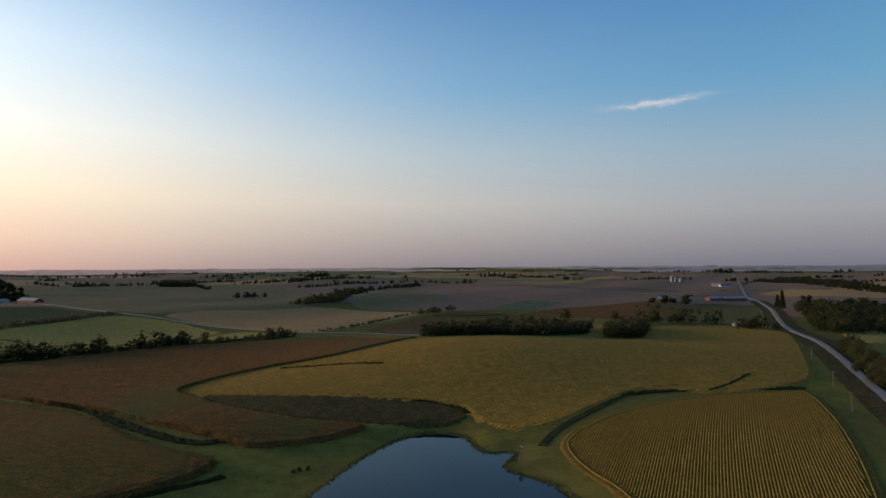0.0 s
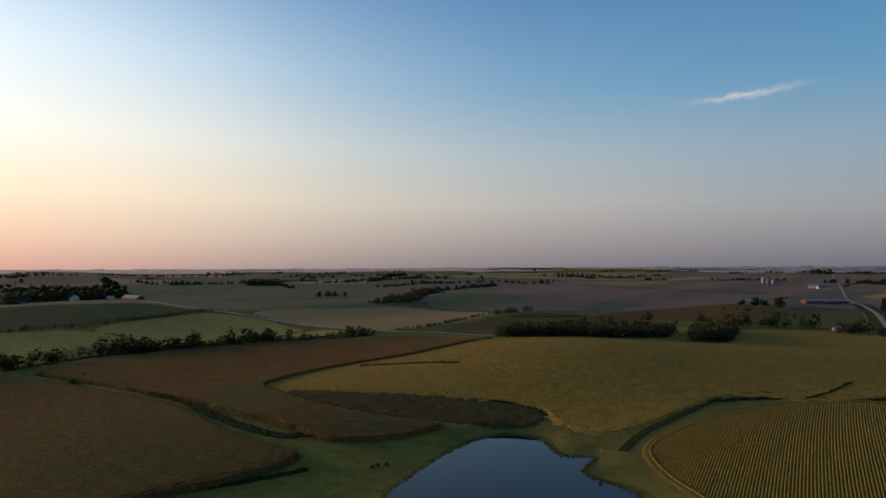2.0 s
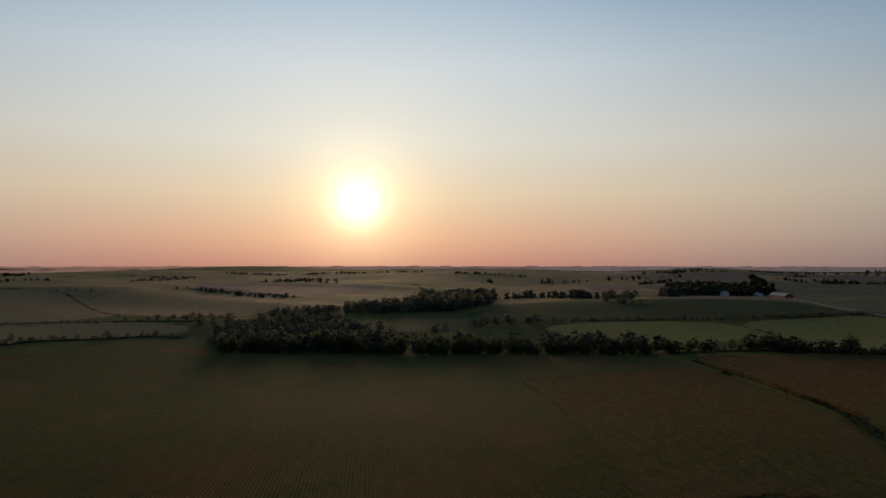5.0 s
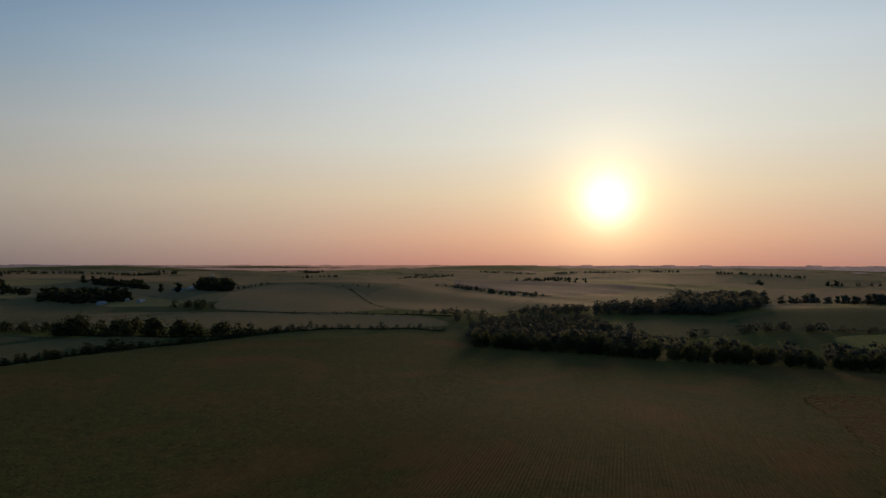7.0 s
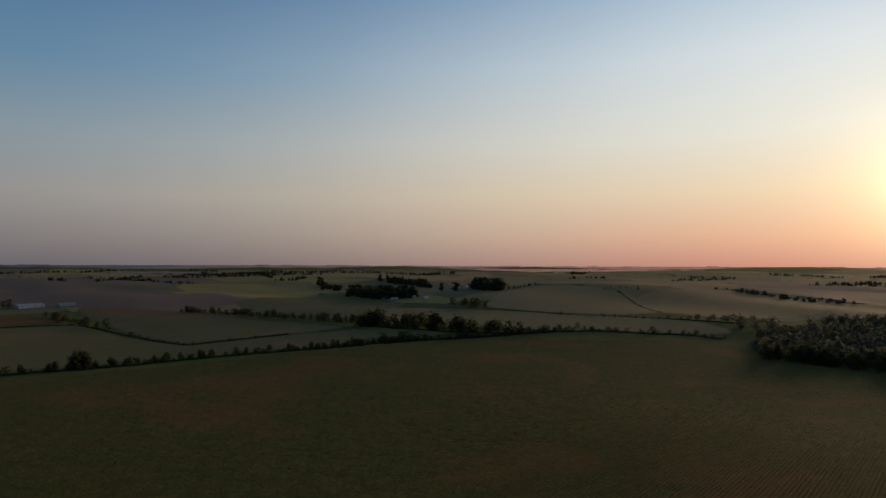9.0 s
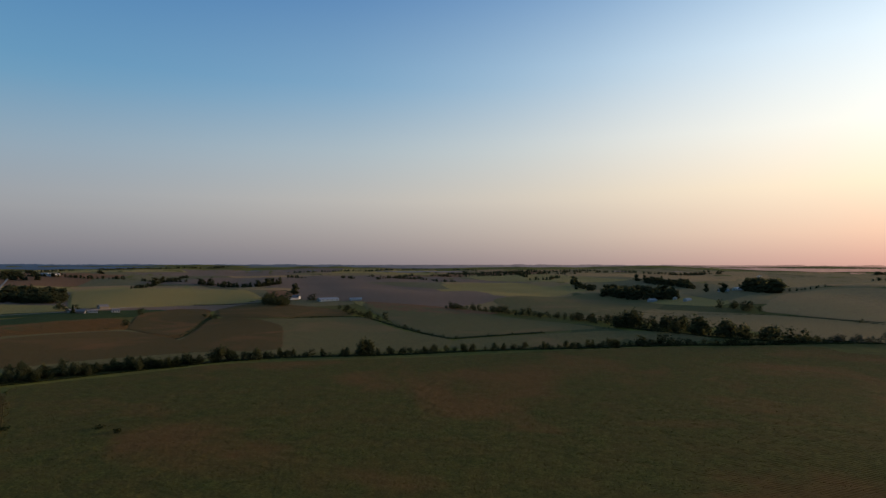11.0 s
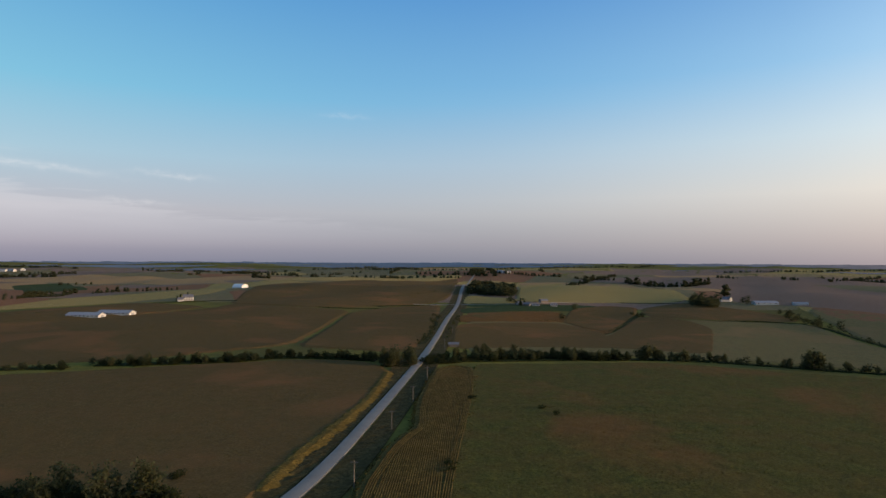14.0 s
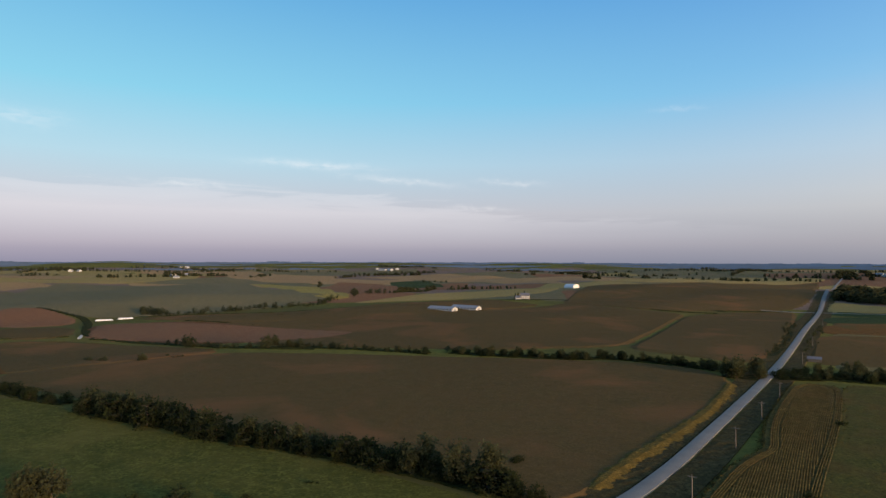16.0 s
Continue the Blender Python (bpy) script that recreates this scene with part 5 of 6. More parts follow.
for line, half in (
                   ([(-51, 2299), (179, 2261), (293, 1808), (356, 1511), (460, 1583), (716, 1480)], 3.0),
                   ([(-11, 801), (41, 811), (81, 835)], 3.0),
                   ([(-82, 617), (-36, 609), (-13, 590)], 2.0),
                   ([(-775, -126), (-744, -34), (-740, 68)], 2.0),
                   ([(-1195, 109), (-1189, 164), (-1169, 216), (-1173, 272)], 4.0),
                   ([(-1020, -75), (-943, -52), (-862, -32), (-802, -8)], 2.5),
                   ([(-131, -694), (-192, -711), (-250, -730)], 1.6),
                   ([(-886, -1966), (-896, -1621), (-631, -978)], 3.0),
                   ([(-273, -915), (-387, -935), (-513, -910)], 3.0),
                   ([(-415, -694), (-533, -659)], 1.6),
                   ([(-770, -389), (-807, -238), (-767, -104)], 1.6),
                   ([(120, -1105), (65, -962), (18, -870)], 4.0),
                   ([(48, -1145), (0, -1009), (-38, -865)], 4.0),
                   ([(81, -848), (14, -816), (-110, -880)], 3.0),
                   ([(-52, -1315), (-44, -1010), (-113, -1060)], 3.0),
                   ([(778, -540), (727, -534), (663, -522), (551, -428), (522, -414), (448, -403), (361, -411)], 4.0),
                   ([(581, -367), (542, -404)], 2.0),
                   ([(622, -551), (432, -705), (332, -775)], 2.0),
                   ([(531, -539), (390, -546), (308, -534)], 2.0),
                   ([(-92.1, 264.9), (-105.5, 260.7), (-126.7, 271.5), (-154.1, 293.4), (-193.9, 329.1), (-243.1, 355.4), (-284.1, 371.9), (-334.3, 392.3)], 3.0),
                   ([(-159.5, 358.8), (-155.7, 381.5), (-137.5, 410.4), (-112.8, 431.4), (-77.6, 457.1), (-25.3, 550.9)], 1.6),
                   ([(-104.9, 408.0), (-83.8, 405.7), (-40.1, 397.1)], 2.2),
                   ([(-139.3, 345.4), (-105.1, 341.8), (-56.2, 331.1), (-25.4, 324.4), (4.1, 310.0), (12.6, 298.0)], 1.4),
                   ([(98.5, 331.0), (115.8, 337.5), (135.0, 338.9), (154.8, 355.9), (182.2, 375.1)], 2.6),
                   ([(92.8, 322.4), (118.5, 327.9), (142.9, 328.7), (166.2, 327.2), (192.9, 331.7)], 2.4),
                   ([(-41.0, 288.4), (-46.6, 274.2), (-64.0, 263.4), (-82.2, 260.0)], 1.4),
                   ([(-79.4, 225.2), (-93.8, 211.5), (-106.7, 199.6)], 1.6),
                   ([(512.1, -581.9), (454.5, -635.9), (394.0, -712.8), (345.3, -767.4), (297.8, -893.4), (180.2, -956.6), (87.1, -873.6), (7.5, -853.0), (-125.0, -932.4)], 4.5),
                   ([(515.1, -406.3), (464.1, -411.2), (405.0, -405.2), (345.2, -405.9), (281.9, -425.5)], 4.0),
                   ([(537.5, -520.9), (437.2, -540.3), (362.9, -547.6), (303.8, -538.3)], 3.0),
                   ([(117.8, -1088.5), (47.5, -964.6), (8.0, -913.4), (-13.9, -929.4), (-61.6, -1009.1), (-147.7, -1101.2)], 5.0),
                   ([(-248.4, -586.1), (-290.2, -653.4), (-344.5, -733.3), (-385.8, -778.5)], 4.0),
                   ([(-117.9, -677.9), (-178.9, -700.7), (-247.2, -730.1)], 3.0),
                   ([(-429.6, -686.7), (-493.3, -687.2), (-533.0, -650.0), (-501.9, -547.5), (-446.6, -428.6), (-445.5, -412.3)], 2.6),
                   ([(-284.3, -920.4), (-386.2, -941.0), (-512.0, -876.5)], 3.5),
                   ([(-746.0, -81.7), (-783.0, -155.6), (-794.3, -199.9)], 3.5),
                   ([(-405.1, 561.9), (-393.0, 563.1), (-370.9, 549.6), (-345.5, 526.4)], 3.0),
                   ([(-1182.2, 115.0), (-1151.3, 186.2), (-1128.9, 289.1)], 6.0),
                   ([(88.4, 2107.5), (286.9, 1882.6), (430.8, 1699.0), (600.6, 1570.6)], 6.0)):
    weeds(line, half)


# weedy streaks inside the golden beans
for line, half in (([(-106, 401), (-82, 398), (-58, 396), (-38, 390)], 1.8), ([(140, 325), (156, 337), (179, 362)], 0.9)):
    weeds(line, half, 1.0)


def shore():
    """Reeds and dark weeds along the water's edge."""
    rng = np.random.default_rng(8)
    p = resampled(POND, 0.45)
    p = p[np.hypot(*p.T) > 185]
    d = np.gradient(p, axis=0)
    out = np.stack([d[:, 1], -d[:, 0]], 1) / np.hypot(*d.T)[:, None]
    if inside(POND, p[:, 0] + out[:, 0], p[:, 1] + out[:, 1]).mean() > 0.5:
        out = -out
    q = p + out * rng.uniform(-0.3, 2.2, len(p))[:, None]
    z = np.maximum(land_z(q[:, 0], q[:, 1]), POND_Z) + 0.3
    v, f = leaf_cards(rng, np.column_stack([q, z]), 5, 0.22, 0.36)
    tagged(mesh("reeds", v, f, LEAVES[1]), "dark reeds and weeds along the pond's edge", "reeds", kind="stuff")


# ---- trees ----
def lobes_of(rng, tall, spread, low):
    """The rounded masses of a crown: place, half width, half height."""
    out = []
    for i in range(8):
        a, h = i * 2.4 + rng.uniform(-0.5, 0.5), low + 0.12 + (0.62 - low) * i / 7 + rng.uniform(-0.04, 0.04)
        r = spread * 0.36 * math.sqrt(max(1 - ((h - 0.36) / 0.55) ** 2, 0.1)) * rng.uniform(0.55, 1.05)
        out.append((math.cos(a) * r, math.sin(a) * r, h * tall, spread * rng.uniform(0.2, 0.32), tall * rng.uniform(0.13, 0.2)))
    out.append((0, 0, tall * 0.8, spread * 0.24, tall * 0.18))
    out.append((0, 0, tall * (0.3 + low), spread * 0.34, tall * 0.3))
    return np.array(out)


def shell(rng, lobes, count, inner=0.6):
    weight = lobes[:, 3] ** 2 * lobes[:, 4]
    k = rng.choice(len(lobes), count, p=weight / weight.sum())
    way = rng.normal(size=(count, 3))
    way /= np.linalg.norm(way, axis=1)[:, None]
    return lobes[k, :3] + way * (rng.uniform(inner, 1.06, count) ** 0.7)[:, None] * lobes[k][:, [3, 3, 4]]


def core(lobes, k=0.42):
    """Dark leafy hearts of the lobes, so that a crown is dense inside."""
    verts, faces = [], []
    for x, y, z, r, h in lobes:
        i = len(verts)
        verts += [(x + math.cos(j * 1.257) * r * k, y + math.sin(j * 1.257) * r * k, z + h * k * 0.2 * (j % 2)) for j in range(5)]
        verts += [(x, y, z + h * k), (x, y, z - h * k)]
        faces += [(i + j, i + (j + 1) % 5, i + 5) for j in range(5)] + [(i + (j + 1) % 5, i + j, i + 6) for j in range(5)]
    return verts, faces


def tree(seed, tall, spread, clumps, low=0.12, size=0.4, name="tree"):
    """A broadleaf tree: tapered trunk, limbs into the lobes, crown of leaf clumps with gaps."""
    rng = np.random.default_rng(seed)
    root = new(name)
    lobes = lobes_of(rng, tall, spread, low)
    tv, tf = tube([(0, 0, -1.0), (0, 0, tall * 0.2), (0.1, 0.05, tall * 0.5), (0.1, 0.1, tall * 0.8)], [tall * 0.028, tall * 0.02, tall * 0.013, tall * 0.004])
    for x, y, z, *_ in lobes:
        v, f = tube([(0, 0, z * 0.45), (x * 0.5, y * 0.5, z * 0.75), (x, y, z)], [tall * 0.009, tall * 0.006, tall * 0.002], 4)
        tf += [tuple(i + len(tv) for i in q) for q in f]
        tv += v
    mesh("trunk", tv, tf, BARK, root)
    v, f = leaf_cards(rng, shell(rng, lobes, clumps), 5, size * 0.95, size * 1.1)
    cv, cf = core(lobes)
    mesh("crown", list(v) + cv, [tuple(q) for q in f] + [tuple(i + len(v) for i in q) for q in cf], LEAVES[0 if name == "bush" else 1], root)
    return root


def conifer(seed, tall=10.0):
    """A spruce: straight trunk and drooping tiers of needles."""
    rng = np.random.default_rng(seed)
    root = new("spruce")
    v, f = tube([(0, 0, -1), (0, 0, tall * 0.5), (0, 0, tall)], [tall * 0.022, tall * 0.013, 0.02])
    mesh("trunk", v, f, BARK, root)
    h = rng.uniform(0.06, 1.0, 260) ** 0.8
    a, r = rng.uniform(0, 6.28, 260), (1 - h) * tall * 0.24 * rng.uniform(0.5, 1.1, 260)
    c = np.stack([np.cos(a) * r, np.sin(a) * r, h * tall - r * 0.25], 1)
    v, f = leaf_cards(rng, c, 6, 0.28, 0.36)
    mesh("crown", v, f, LEAVES[0], root)
    return root


class Plants:
    """Where trees stand. The nearest become things of their own, the rest one mass."""

    def __init__(self):
        self.rng = random.Random(5)
        self.spots = []

    def add(self, x, y, tall, kind=None):
        self.spots.append((x, y, tall, kind or ("tree" if tall > 6.2 else "bush")))


PLANTS = Plants()


def hedge(pts, gap, low, high, loose, kind=None):
    """Trees or bushes along a line of the plan."""
    rng = PLANTS.rng
    if np.hypot(*np.mean(pts, 0)) < 640 and loose < 5:
        weeds(pts, 4.2)
    way = np.array(pts[-1], float) - np.array(pts[0], float)
    way /= np.hypot(*way) + 1e-9
    for x, y in resampled(np.array(pts, float), gap * 0.9, False):
        k = rng.uniform(-0.6, 0.6) * gap
        PLANTS.add(x + way[0] * k + rng.gauss(0, loose), y + way[1] * k + rng.gauss(0, loose), low + (high * 1.12 - low) * rng.random() ** 1.8, kind)


def wood(pts, gap, low, high):
    """Trees that fill an outline of the plan."""
    rng, poly = PLANTS.rng, np.array(pts, float)
    lo, hi = poly.min(0), poly.max(0)
    for x in np.arange(lo[0], hi[0], gap):
        for y in np.arange(lo[1], hi[1], gap):
            p = (x + rng.uniform(-gap, gap) / 2, y + rng.uniform(-gap, gap) / 2)
            if rng.random() < 0.9 and inside(poly, np.array([p[0]]), np.array([p[1]]))[0]:
                PLANTS.add(*p, 1.0 * rng.uniform(low, high) * rng.choice((0.5, 0.65, 0.75, 0.85, 0.9, 1.1)))


hedge([(-344, 477), (-319, 480), (-294, 489), (-270, 503), (-249, 528), (-226, 543)], 3.7, 6.4, 15.0, 3.5)
hedge([(-226, 543), (-196, 555), (-165, 573), (-147, 592)], 5.5, 3.3, 9.3, 3)
hedge([(-168, 580), (-147, 592)], 4.5, 5.6, 8.9, 4)
hedge([(-432, 631), (-420, 668), (-415, 711), (-401, 753)], 3.0, 3.0, 7.4, 5.0)
hedge([(-983, 1362), (-948, 1348), (-928, 1352)], 13.7, 27.5, 42.7, 4)
hedge([(-365, 1076), (-362, 1142), (-334, 1157)], 6.5, 4.3, 9.8, 5)
hedge([(-226, 910), (-195, 946), (-171, 1010), (-242, 1820), (-153, 1978), (-94, 2306)], 5.6, 5.6, 13.9, 9)
hedge([(-129, 624), (-101, 665), (-77, 731), (-55, 801), (-19, 863)], 2.7, 1.7, 4.1, 2)
hedge([(-26, 829), (12, 868)], 6.3, 6.3, 11.0, 5)
hedge([(-648, 2942), (-612, 3259)], 11.7, 11.7, 20.4, 8)
hedge([(-1885, 3505), (-1780, 3689)], 14.9, 7.4, 14.9, 8)
hedge([(-1136, 2910), (-1060, 2998), (-946, 3270)], 14.9, 6.0, 14.9, 9)
hedge([(-1559, 2388), (-1575, 2501)], 13.4, 8.0, 16.1, 6)
hedge([(215, 718), (289, 757), (330, 746)], 8.0, 10.2, 19.0, 6)
hedge([(326, 657), (353, 685), (355, 670)], 6.3, 8.3, 15.3, 5)
hedge([(354, 1037), (383, 1040), (411, 1050)], 8.2, 7.2, 12.3, 6)
hedge([(330, 503), (281, 411), (238, 332)], 5.6, 7.4, 13.9, 4)
hedge([(306, 963), (341, 939), (362, 845)], 14.4, 5.4, 9.0, 6)
hedge([(1449, 4184), (1538, 4165)], 16.3, 12.3, 20.4, 8)
hedge([(1366, 3065), (1485, 3143)], 12.6, 15.7, 25.2, 8)
hedge([(2191, 3418), (2308, 3442)], 18.9, 11.3, 18.9, 8)
hedge([(626, 4658), (876, 4618)], 17.3, 8.7, 13.0, 8)
hedge([(92, 4163), (200, 4251)], 19.4, 11.6, 15.5, 8)
hedge([(-528, 72), (-531, 105), (-519, 163), (-484, 209), (-456, 283), (-417, 352), (-387, 385), (-374, 408)], 4.0, 10.0, 16.5, 5)
hedge([(-562, 92), (-546, 171), (-500, 252), (-457, 344), (-398, 419)], 5.3, 11.6, 17.9, 7)
hedge([(-374, 408), (-351, 459), (-315, 495), (-257, 539), (-217, 561)], 4.8, 4.8, 12.4, 4)
hedge([(-214, 553), (-182, 589), (-154, 610)], 6.8, 4.0, 8.5, 3)
hedge([(-924, 572), (-920, 616), (-1082, 814), (-845, 738)], 16.1, 7.5, 16.1, 6)
hedge([(-874, 696), (-819, 743), (-699, 689)], 6.9, 8.9, 15.8, 6)
hedge([(-603, 348), (-594, 398), (-574, 432)], 5.2, 6.5, 12.4, 4)
hedge([(-574, 432), (-560, 472), (-522, 520), (-446, 584), (-424, 668), (-392, 739)], 3.5, 2.8, 6.3, 3)
hedge([(-729, 780), (-882, 1073)], 9.1, 9.1, 15.8, 6)
hedge([(-698, 633), (-630, 616)], 6.7, 6.7, 10.9, 6)
hedge([(-1903, 1742), (-1832, 1890), (-1742, 1968)], 33.7, 7.2, 21.7, 8)
hedge([(-2005, 1479), (-1943, 1636)], 20.9, 9.3, 18.5, 8)
hedge([(-2170, 410), (-2084, 485), (-1940, 590)], 9.8, 3.9, 9.8, 8)
hedge([(-1161, 113), (-1147, 155), (-1116, 196), (-1120, 274)], 5.3, 4.2, 8.5, 5)
hedge([(-712, 70), (-691, 85), (-714, 111)], 6.6, 6.6, 13.1, 5)
hedge([(-446, -272), (-467, -261), (-489, -245), (-511, -226)], 3.0, 3.0, 6.5, 3)
hedge([(-503, -243), (-518, -229), (-525, -214)], 4.7, 5.2, 10.4, 4)
hedge([(-525, -214), (-539, -192), (-569, -153), (-599, -119), (-626, -80), (-638, -47)], 3.3, 2.2, 5.5, 2.5)
hedge([(-660, -403), (-651, -365), (-627, -330)], 6.2, 5.5, 11.6, 4)
hedge([(-627, -330), (-599, -265), (-586, -209), (-585, -157), (-600, -135)], 5.3, 5.3, 14.2, 4.5)
hedge([(-630, -80), (-635, -23), (-649, 12), (-637, 49)], 5.3, 1.8, 5.3, 2)
hedge([(-757, -79), (-740, -41), (-738, 0), (-764, 63)], 6.2, 2.1, 6.2, 3)
hedge([(-749, 48), (-772, 92), (-749, 110)], 5.6, 5.6, 10.5, 5)
hedge([(-859, -291), (-846, -265), (-828, -241)], 6.5, 8.2, 15.5, 5)
hedge([(-1631, -997), (-1491, -874), (-1446, -823)], 9.8, 9.8, 17.9, 6)
hedge([(-1096, -271), (-1130, -235)], 5.3, 2.1, 5.3, 6)
hedge([(-3143, -458), (-3474, -429)], 12.3, 9.2, 15.4, 8)
hedge([(-1041, -95), (-1054, -39)], 5.8, 1.9, 4.8, 8)
hedge([(-2568, 21), (-3034, 249)], 12.9, 5.2, 9.1, 8)
hedge([(-1171, 74), (-1174, 140), (-1152, 202), (-1152, 256)], 6.5, 2.2, 4.3, 4)
hedge([(-87, -457), (-118, -460), (-149, -450), (-180, -434), (-221, -433), (-260, -419)], 2.6, 3.5, 8.8, 2.5)
hedge([(-260, -419), (-298, -397), (-335, -371), (-377, -347), (-411, -315), (-442, -279), (-475, -248)], 2.8, 2.8, 7.1, 2.5)
hedge([(-134, -458), (-181, -437), (-230, -432)], 11.5, 6.2, 10.6, 2)
hedge([(-492, -239), (-521, -217), (-549, -184), (-580, -145), (-612, -114), (-646, -88)], 3.8, 2.2, 7.1, 2.5)
hedge([(-683, -641), (-689, -579), (-681, -502), (-675, -426), (-650, -357)], 3.9, 4.7, 10.9, 4)
hedge([(-611, -329), (-624, -302), (-627, -273), (-605, -235), (-590, -193), (-594, -152)], 4.9, 4.9, 14.6, 6)
hedge([(-443, -409), (-465, -398), (-490, -382), (-532, -363)], 11.4, 1.1, 3.1, 1)
hedge([(-572, -341), (-601, -324)], 8.7, 1.2, 2.5, 1)
hedge([(-562, -738), (-529, -655), (-529, -607)], 6.3, 5.5, 11.1, 5)
hedge([(-529, -607), (-497, -531), (-471, -480), (-441, -406)], 4.5, 1.0, 2.6, 1.5)
hedge([(-901, -1959), (-927, -1817), (-967, -1682), (-1083, -1762)], 9.5, 9.5, 22.7, 7)
hedge([(-825, -2108), (-867, -2096)], 12.5, 14.6, 23.0, 6)
hedge([(-1665, -2023), (-1731, -1848), (-1585, -1461)], 13.5, 4.5, 11.2, 8)
hedge([(-240, -927), (-239, -863)], 10.2, 5.1, 12.0, 4)
hedge([(-367, -789), (-365, -745)], 6.3, 3.1, 6.3, 4)
hedge([(171, -444), (138, -441), (106, -442), (73, -446), (60, -454)], 2.5, 3.4, 7.6, 2.5)
hedge([(60, -456), (26, -453), (-18, -438)], 2.5, 3.3, 7.5, 2.5)
hedge([(-19, -421), (-37, -417)], 3.9, 7.0, 12.4, 3)
hedge([(-53, -424), (-74, -433)], 2.8, 3.2, 6.8, 2.5)
hedge([(-20, -418), (-42, -427)], 3.5, 7.8, 14.1, 3)
hedge([(-79, -435), (-166, -437)], 16.8, 5.9, 9.2, 2)
hedge([(171, -444), (73, -446)], 21.4, 6.0, 9.4, 2)
hedge([(-75, -435), (-105, -442), (-136, -443), (-166, -437), (-191, -432)], 2.5, 3.4, 6.8, 2.5)
hedge([(-308, -2473), (-439, -2429), (-554, -2327)], 11.3, 9.0, 18.1, 8)
hedge([(491, -1270), (460, -1335), (388, -1389)], 7.8, 5.2, 10.4, 6)
hedge([(-255, -2616), (-328, -2628)], 12.2, 7.3, 12.2, 6)
hedge([(-124, -2357), (-167, -2109)], 12.4, 6.2, 12.4, 5)
hedge([(1132, -3498), (1023, -3660)], 17.2, 6.9, 13.8, 6)
hedge([(563, -2189), (530, -2226)], 10.5, 6.3, 10.5, 5)
hedge([(313, -1996), (244, -1836)], 14.3, 5.4, 16.1, 5)
hedge([(-97, -725), (-74, -588), (-54, -514)], 5.1, 1.7, 4.5, 2)
hedge([(-125, -726), (-84, -553)], 5.4, 1.8, 4.2, 2)
hedge([(421, -408), (357, -405), (323, -420), (287, -433), (216, -437), (186, -436)], 2.9, 2.9, 5.8, 2.5)
hedge([(327, -418), (314, -424), (296, -430)], 4.9, 5.8, 11.7, 3)
hedge([(600, -573), (578, -586), (564, -620), (543, -694), (495, -747), (516, -827)], 4.0, 3.2, 8.1, 4)
hedge([(526, -894), (480, -971), (544, -1286)], 6.5, 4.3, 10.8, 5)
hedge([(787, -1769), (721, -1822)], 14.4, 5.4, 12.6, 5)
hedge([(2463, -1781), (2529, -1961)], 14.4, 8.6, 17.3, 6)
hedge([(2875, -2540), (2770, -2808)], 17.9, 7.2, 14.3, 6)
hedge([(1560, -1465), (1479, -1585)], 15.9, 7.9, 17.9, 5)
hedge([(1358, -1648), (1361, -1739)], 12.0, 4.0, 8.0, 5)
hedge([(407, -312), (387, -317)], 3.7, 2.8, 5.6, 2)
hedge([(366, -327), (365, -333)], 3.6, 3.6, 7.7, 1.5)
hedge([(368, -349), (354, -354)], 4.2, 1.4, 3.3, 1.5)
hedge([(353, -224), (316, -217), (291, -216)], 4.3, 2.6, 7.2, 2, 'bush')
hedge([(270, -210), (238, -205), (209, -203), (193, -201)], 3.4, 6.9, 11.4, 2.2, 'bush')
hedge([(189, -200), (174, -198), (140, -197), (108, -196)], 2.8, 5.0, 9.6, 2.2, 'bush')
hedge([(119, -195), (108, -195), (82, -191), (62, -186), (47, -183)], 2.7, 5.3, 9.1, 2.0, 'bush')
hedge([(260, -208), (231, -205)], 8.9, 11.2, 14.8, 2)
hedge([(180, -199), (131, -199)], 14.0, 8.9, 12.6, 2)
hedge([(95, -193), (52, -185)], 9.4, 9.8, 13.9, 2)
hedge([(-51, -432), (-73, -450), (-112, -454)], 3.8, 4.2, 9.2, 3)
hedge([(184, -117), (180, -121), (172, -122)], 4.8, 8.9, 14.9, 2)
hedge([(165, -120), (154, -129), (139, -135), (121, -143)], 6.2, 3.9, 6.0, 2.0, 'bush')
wood([(-1005, 2179), (-860, 2137), (-967, 2392), (-1131, 2487)], 9.2, 14.8, 20.3)
wood([(-223, 919), (-162, 957), (-158, 1046), (-225, 1092)], 6.6, 3.8, 7.5)
wood([(-20, 559), (52, 590), (91, 566), (148, 618), (157, 671), (75, 703), (-15, 656)], 5.5, 8.4, 13.9)
wood([(146, 557), (187, 573), (222, 669), (197, 679), (166, 624)], 6.0, 9.5, 14.3)
wood([(494, 857), (384, 628), (393, 598), (448, 623), (670, 931), (597, 961), (597, 1021)], 9.7, 11.2, 16.9)
wood([(808, 1671), (997, 1948), (967, 1603), (922, 1278), (1016, 1408), (1488, 2503), (1472, 2683)], 12.0, 6.4, 11.2)
wood([(-598, 66), (-541, 74), (-529, 166), (-564, 238), (-670, 227), (-737, 231), (-727, 143), (-682, 93)], 7.8, 9.6, 14.4)
wood([(-791, 248), (-774, 326), (-749, 410), (-961, 549), (-971, 438), (-847, 287)], 9.4, 9.6, 16.5)
wood([(-809, 357), (-732, 393), (-798, 494), (-1296, 786), (-1166, 562)], 10.1, 14.5, 22.6)
wood([(-802, 158), (-803, 225), (-830, 281), (-860, 269), (-848, 179)], 7.1, 6.3, 10.1)
wood([(-783, 823), (-830, 1191), (-997, 1436), (-1250, 1362)], 11.4, 13.7, 20.5)
wood([(-1077, -595), (-1022, -513), (-1012, -422), (-1090, -455), (-1450, -740), (-1224, -677)], 10.6, 11.3, 18.9)
